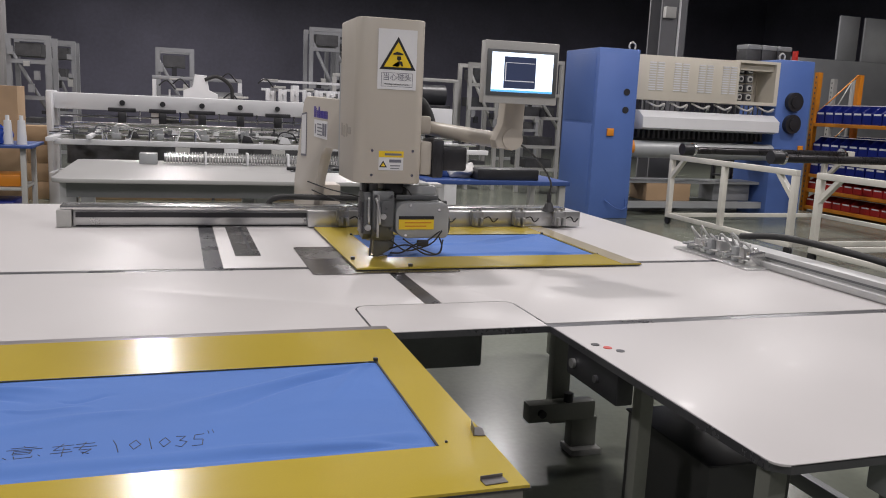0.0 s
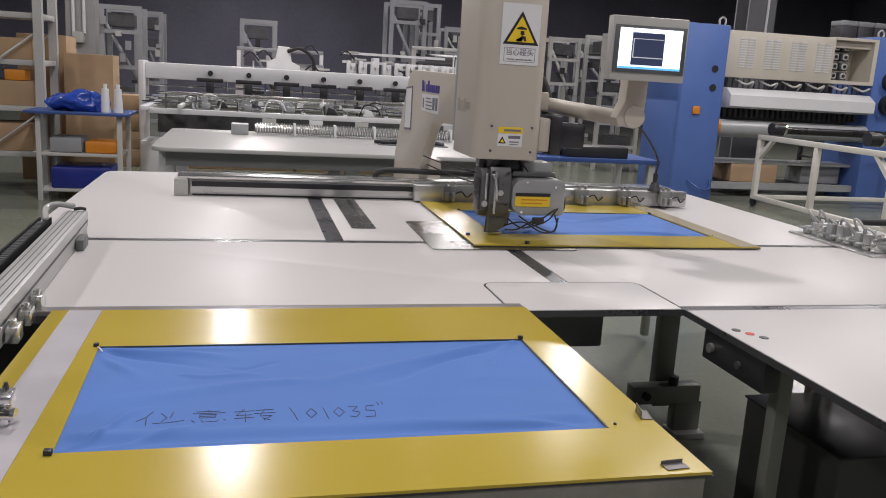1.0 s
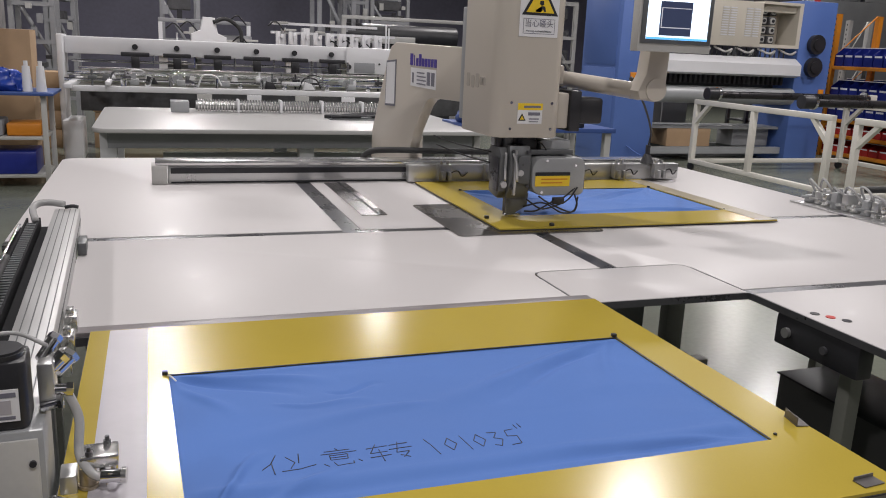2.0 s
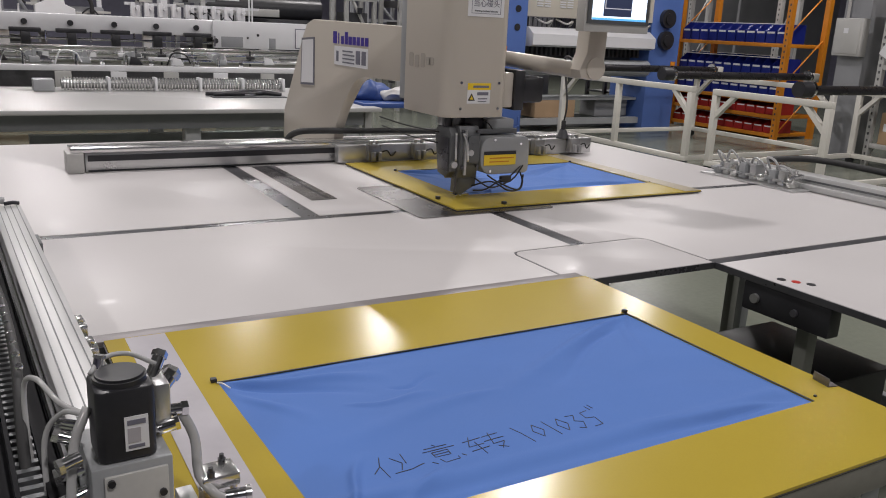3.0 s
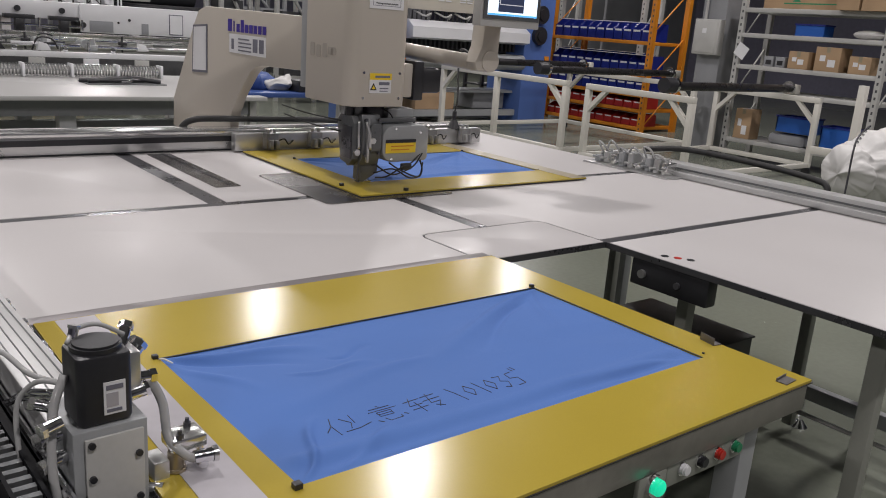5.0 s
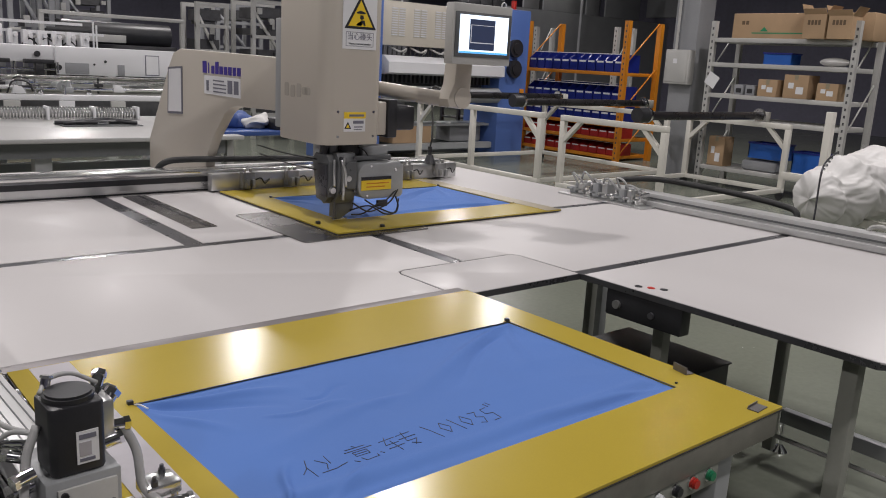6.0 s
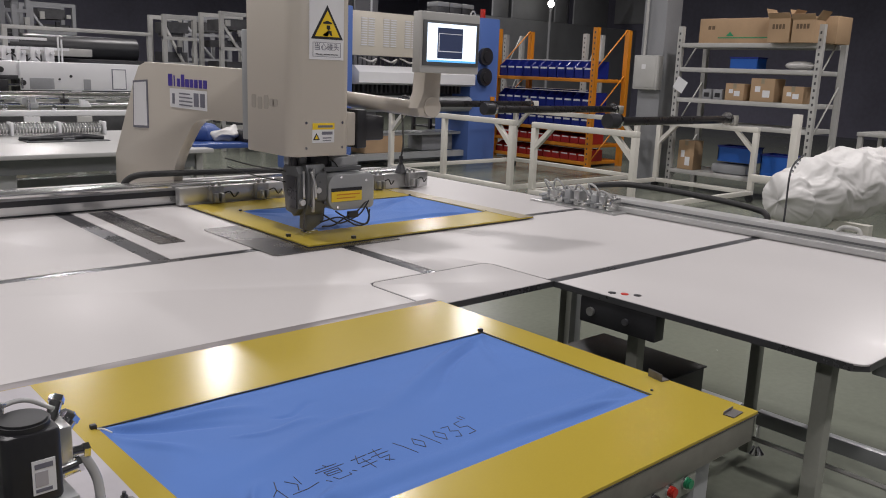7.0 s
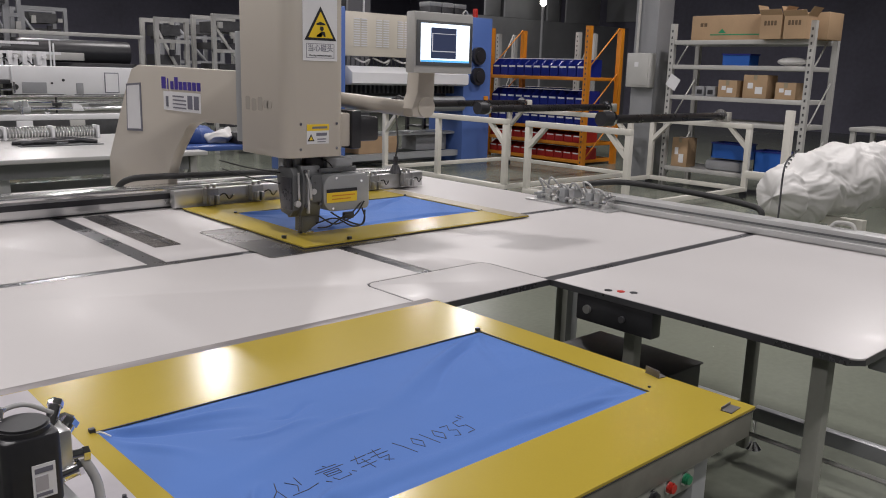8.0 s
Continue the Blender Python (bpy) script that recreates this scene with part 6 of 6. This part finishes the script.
# dark machinery and racks far behind
def tower(x, y, w, d, h, seed, mat):
    r = random.Random(seed)
    t = thing("machine_tower", "tall slender machine frame in the unlit hall", "machine frame", (x, y, 0), "far machine frames")
    for cx in (x - w / 2, x + w / 2):
        for cy in (y - d / 2, y + d / 2):
            part("post", box(new_bm(), cx - 0.035, cx + 0.035, cy - 0.035, cy + 0.035, 0, h), mat, t)
    z = 0.4
    while z < h - 0.3:
        part("cross_bar", box(new_bm(), x - w / 2 - 0.035, x + w / 2 + 0.035, y - d / 2 - 0.04, y - d / 2 + 0.02, z, z + 0.06), mat, t)
        if r.random() < 0.7:
            part("unit", box(new_bm(), x - w / 2 + r.uniform(0.05, 0.2), x + w / 2 - r.uniform(0.05, 0.2), y - d / 2 + 0.05, y + d / 2, z + 0.062, z + r.uniform(0.12, 0.26)), M_DARKGEAR, t)
        z += r.uniform(0.4, 0.7)
    part("top_bar", box(new_bm(), x - w / 2 - 0.035, x + w / 2 + 0.035, y - d / 2 - 0.036, y - d / 2 + 0.036, h, h + 0.07), mat, t)
    part("top_bar", box(new_bm(), x - w / 2 - 0.035, x + w / 2 + 0.035, y + d / 2 - 0.036, y + d / 2 + 0.036, h, h + 0.07), mat, t)
    part("unit", box(new_bm(), x - w * 0.35, x + w * 0.3, y - d / 2, y + d / 2, h - 0.24, h - 0.05), M_DARKGEAR, t)
    for k in range(5):
        px = x + r.uniform(-0.45, 0.45) * w
        pz = r.uniform(0.5, 0.95) * h
        part("fixture", box(new_bm(), px - 0.04, px + 0.04, y - d / 2 - 0.1, y - d / 2 - 0.042, pz, pz + r.uniform(0.05, 0.16)), r.choice((M_SHELF, M_COLUMN, M_BLACK)), t)
    part("brace", tube(new_bm(), [(x - w / 2, y - d / 2, h * 0.95), (x + w / 2, y - d / 2, h * 0.5)], 0.03, 6, 1), mat, t)
    return t


for x, y, w, d, h, seed in ((-1.97, 14.5, 0.54, 0.7, 2.30, 1), (-1.80, 16.6, 0.42, 0.6, 2.35, 2), (0.1, 15.4, 0.55, 0.6, 2.28, 3), (2.7, 15.6, 0.6, 0.7, 2.8, 4), (3.2, 16.5, 0.5, 0.7, 2.85, 5),
                             (7.4, 18.0, 1.0, 0.8, 2.5, 6), (5.6, 15.3, 0.55, 0.6, 2.35, 7), (6.6, 15.0, 0.8, 0.8, 2.45, 8), (4.6, 19.0, 0.8, 0.7, 2.6, 9)):
    tower(x, y, w, d, h - 0.06, seed, M_SHELF if seed in (7, 8) else M_COLUMN)

part_wall = thing("partition", "dark partition with pale upper panels far off in the hall", "partition", (18.2, 20.0, 0))
part("board", box(new_bm(), 16.5, 26.0, 20.0, 20.1, 0, 3.35), M_COLUMN, part_wall)
for x0, x1 in ((18.3, 19.0), (19.2, 21.0), (21.3, 21.9), (22.3, 24.2)):
    part("panel", box(new_bm(), x0, x1, 20.02, 20.08, 3.36, 4.6, 0.004), M_COLUMN, part_wall, "pale upper panel")
far_col = thing("steel_column", "grey steel hall column with white conduits", "column", (-2.88, 16.2, 0))
part("shaft", box(new_bm(), -3.12, -2.64, 16.0, 16.4, 0, 7.5, 0.01), material("light_column_paint", (0.33, 0.32, 0.32), 0.6, 0, 0.15, 40, 2), far_col)
for cx in (-2.988, -2.815):
    part("conduit", cyl(new_bm(), (cx, 15.97, 1.9), (cx, 15.97, 7.5), 0.028, 10), M_LABEL, far_col, "white conduit")
part("junction_box", box(new_bm(), -3.0, -2.82, 15.90, 15.998, 1.74, 1.92, 0.006), M_SHELF, far_col)


far_m = thing("embroidery_machine", "white embroidery machine behind the long machine", "embroidery machine", (1.5, 14.5, 0))
part("table", box(new_bm(), -0.3, 3.6, 13.9, 15.0, 1.25, 1.32, 0.01), M_MACHINE_W, far_m)
for lx in (-0.2, 1.7, 3.5):
    part("leg", box(new_bm(), lx - 0.06, lx + 0.06, 14.0, 14.12, 0, 1.249), M_MACHINE_W, far_m)
part("body", box(box(new_bm(), -0.25, 1.15, 14.5, 14.6, 1.76, 1.82, 0.01), 0.5, 1.15, 14.3, 14.8, 1.321, 1.60, 0.03), M_COLUMN, far_m)
part("post", box(box(new_bm(), -0.25, -0.19, 14.5, 14.6, 1.321, 1.76), 1.09, 1.15, 14.5, 14.6, 1.6, 1.76), M_MACHINE_W, far_m)
part("arm", prism(new_bm(), [(0.22, 1.33), (0.75, 1.33), (0.75, 1.56), (0.62, 1.62), (0.58, 1.85), (0.40, 1.86), (0.36, 1.66), (0.22, 1.6)], "y", 14.2, 14.45, 0.02), M_MACHINE_W, far_m)
part("cable_loop", tube(new_bm(), [(0.55, 14.2, 1.78), (0.75, 14.2, 1.84), (0.95, 14.2, 1.7), (0.98, 14.2, 1.5)], 0.03, 8), M_RUBBER, far_m)
rng = random.Random(11)
for k in range(9):
    hx = 1.55 + 0.2 * k
    bm = box(new_bm(), hx, hx + 0.10, 14.2, 14.5, 1.33, 1.56 + rng.uniform(0.0, 0.22), 0.01)
    cyl(bm, (hx + 0.05, 14.2, 1.62), (hx + 0.05, 14.1, 1.62), 0.03, 10)
    box(bm, hx - 0.04, hx + 0.02, 14.15, 14.25, 1.5, 1.7, 0.01)
    part("head", bm, M_MACHINE_W, far_m)
for k in range(26):
    hx = rng.uniform(-0.2, 3.4)
    zz = rng.uniform(1.48, 1.82)
    if k % 3 == 0:
        bm = cyl(new_bm(), (hx, 14.28, 1.33), (hx, 14.28, zz + 0.06), 0.014, 8)
    elif k % 3 == 1:
        bm = box(new_bm(), hx, hx + rng.uniform(0.1, 0.4), 14.22, 14.3, zz, zz + 0.035, 0.004)
    else:
        bm = tube(new_bm(), [(hx, 14.22, zz), (hx + 0.12, 14.2, zz + 0.08), (hx + 0.25, 14.22, zz - 0.05)], 0.012, 6)
    part("fitting", bm, (M_MACHINE_W, M_SHELF, M_BLACK)[k % 3], far_m)
part("head_rail", box(new_bm(), 1.45, 3.5, 14.3, 14.38, 1.66, 1.70), M_MACHINE_W, far_m)
part("head_rail", box(new_bm(), 1.45, 3.2, 14.35, 14.4, 1.80, 1.84), M_MACHINE_W, far_m)
roll = thing("fabric_machine", "long dark fabric machine with white top bar", "fabric machine", (4.0, 15.3, 0))
part("body", box(new_bm(), 2.9, 5.0, 15.1, 15.9, 0.0, 1.55, 0.02), M_BLACK, roll)
part("fabric_roll", cyl(new_bm(), (2.9, 15.4, 1.72), (4.95, 15.4, 1.72), 0.2, 24), M_BLACK, roll, "black fabric roll")
part("top_bar", box(new_bm(), 2.75, 5.1, 15.0, 15.07, 1.97, 2.03, 0.006), M_SHELF, roll)
part("post", box(new_bm(), 5.03, 5.1, 15.0, 15.07, 0, 1.969), M_SHELF, roll)
part("post", box(new_bm(), 2.75, 2.82, 15.0, 15.07, 0, 1.969), M_SHELF, roll)
part("side_shelf", box(new_bm(), 2.95, 3.95, 14.6, 14.95, 1.58, 1.70, 0.01), M_SHELF, roll)

# unit with cables and a blue-topped bench behind the sewing machine
bench = thing("work_bench", "blue-topped steel work bench with small parts", "bench", (2.6, 7.6, 0))
part("top", box(new_bm(), 2.2, 3.6, 7.2, 8.0, 0.86, 0.90, 0.004), M_BLUE_TOP, bench)
for lx in (2.26, 3.54):
    for ly in (7.26, 7.94):
        part("leg", box(new_bm(), lx - 0.03, lx + 0.03, ly - 0.03, ly + 0.03, 0, 0.859), M_SHELF, bench)
part("box", box(new_bm(), 2.7, 3.3, 7.25, 7.5, 0.901, 1.0, 0.01), M_BLACK, bench)
for cx, cy, cz, mt, tint in ((2.42, 7.62, 0.2, M_BLUE_TOP, "blue"), (2.62, 7.45, 0.12, M_FILM, "white")):
    bundle = thing("plastic_bag", "crumpled %s plastic bag on the bench" % tint, "bag", (cx, cy, 0.9))
    bm = ball(new_bm(), (cx, cy, 0.95), cz, 32, (1, 0.8, 0.55))
    for v in bm.verts:
        v.co += 0.06 * noise.noise_vector(v.co * 6) + 0.03 * noise.noise_vector(v.co * 15)
        v.co.z = max(0.902, v.co.z)
    part("film", bm, mt, bundle)
paper = thing("paper_sheets", "white paper sheets on the blue bench", "paper", (2.9, 7.7, 0.9))
part("sheet", box(box(new_bm(), 2.75, 3.05, 7.6, 7.82, 0.901, 0.904), 3.0, 3.2, 7.62, 7.76, 0.9045, 0.907), M_LABEL, paper)

# high windows and a small lamp on the far wall
for k in range(4):
    y0 = 15.6 + 1.55 * k
    w = solid("window_%d" % (k + 1), box(new_bm(), 25.9, 25.99, y0 * 1.25, y0 * 1.25 + 1.5, 3.6, 5.0), M_COLUMN, "dim grey high window in the far wall", "window", "structure")
fl = thing("wall_lamp", "small glowing bracket lamp on a pole", "lamp", (20.0, 19.08, 0))
part("pole", cyl(new_bm(), (20.0, 19.08, 0), (20.0, 19.08, 3.7), 0.05, 10), M_COLUMN, fl)
part("bulb", ball(new_bm(), (20.0, 19.08, 3.83), 0.11, 14), M_LAMP, fl, "glowing bulb")
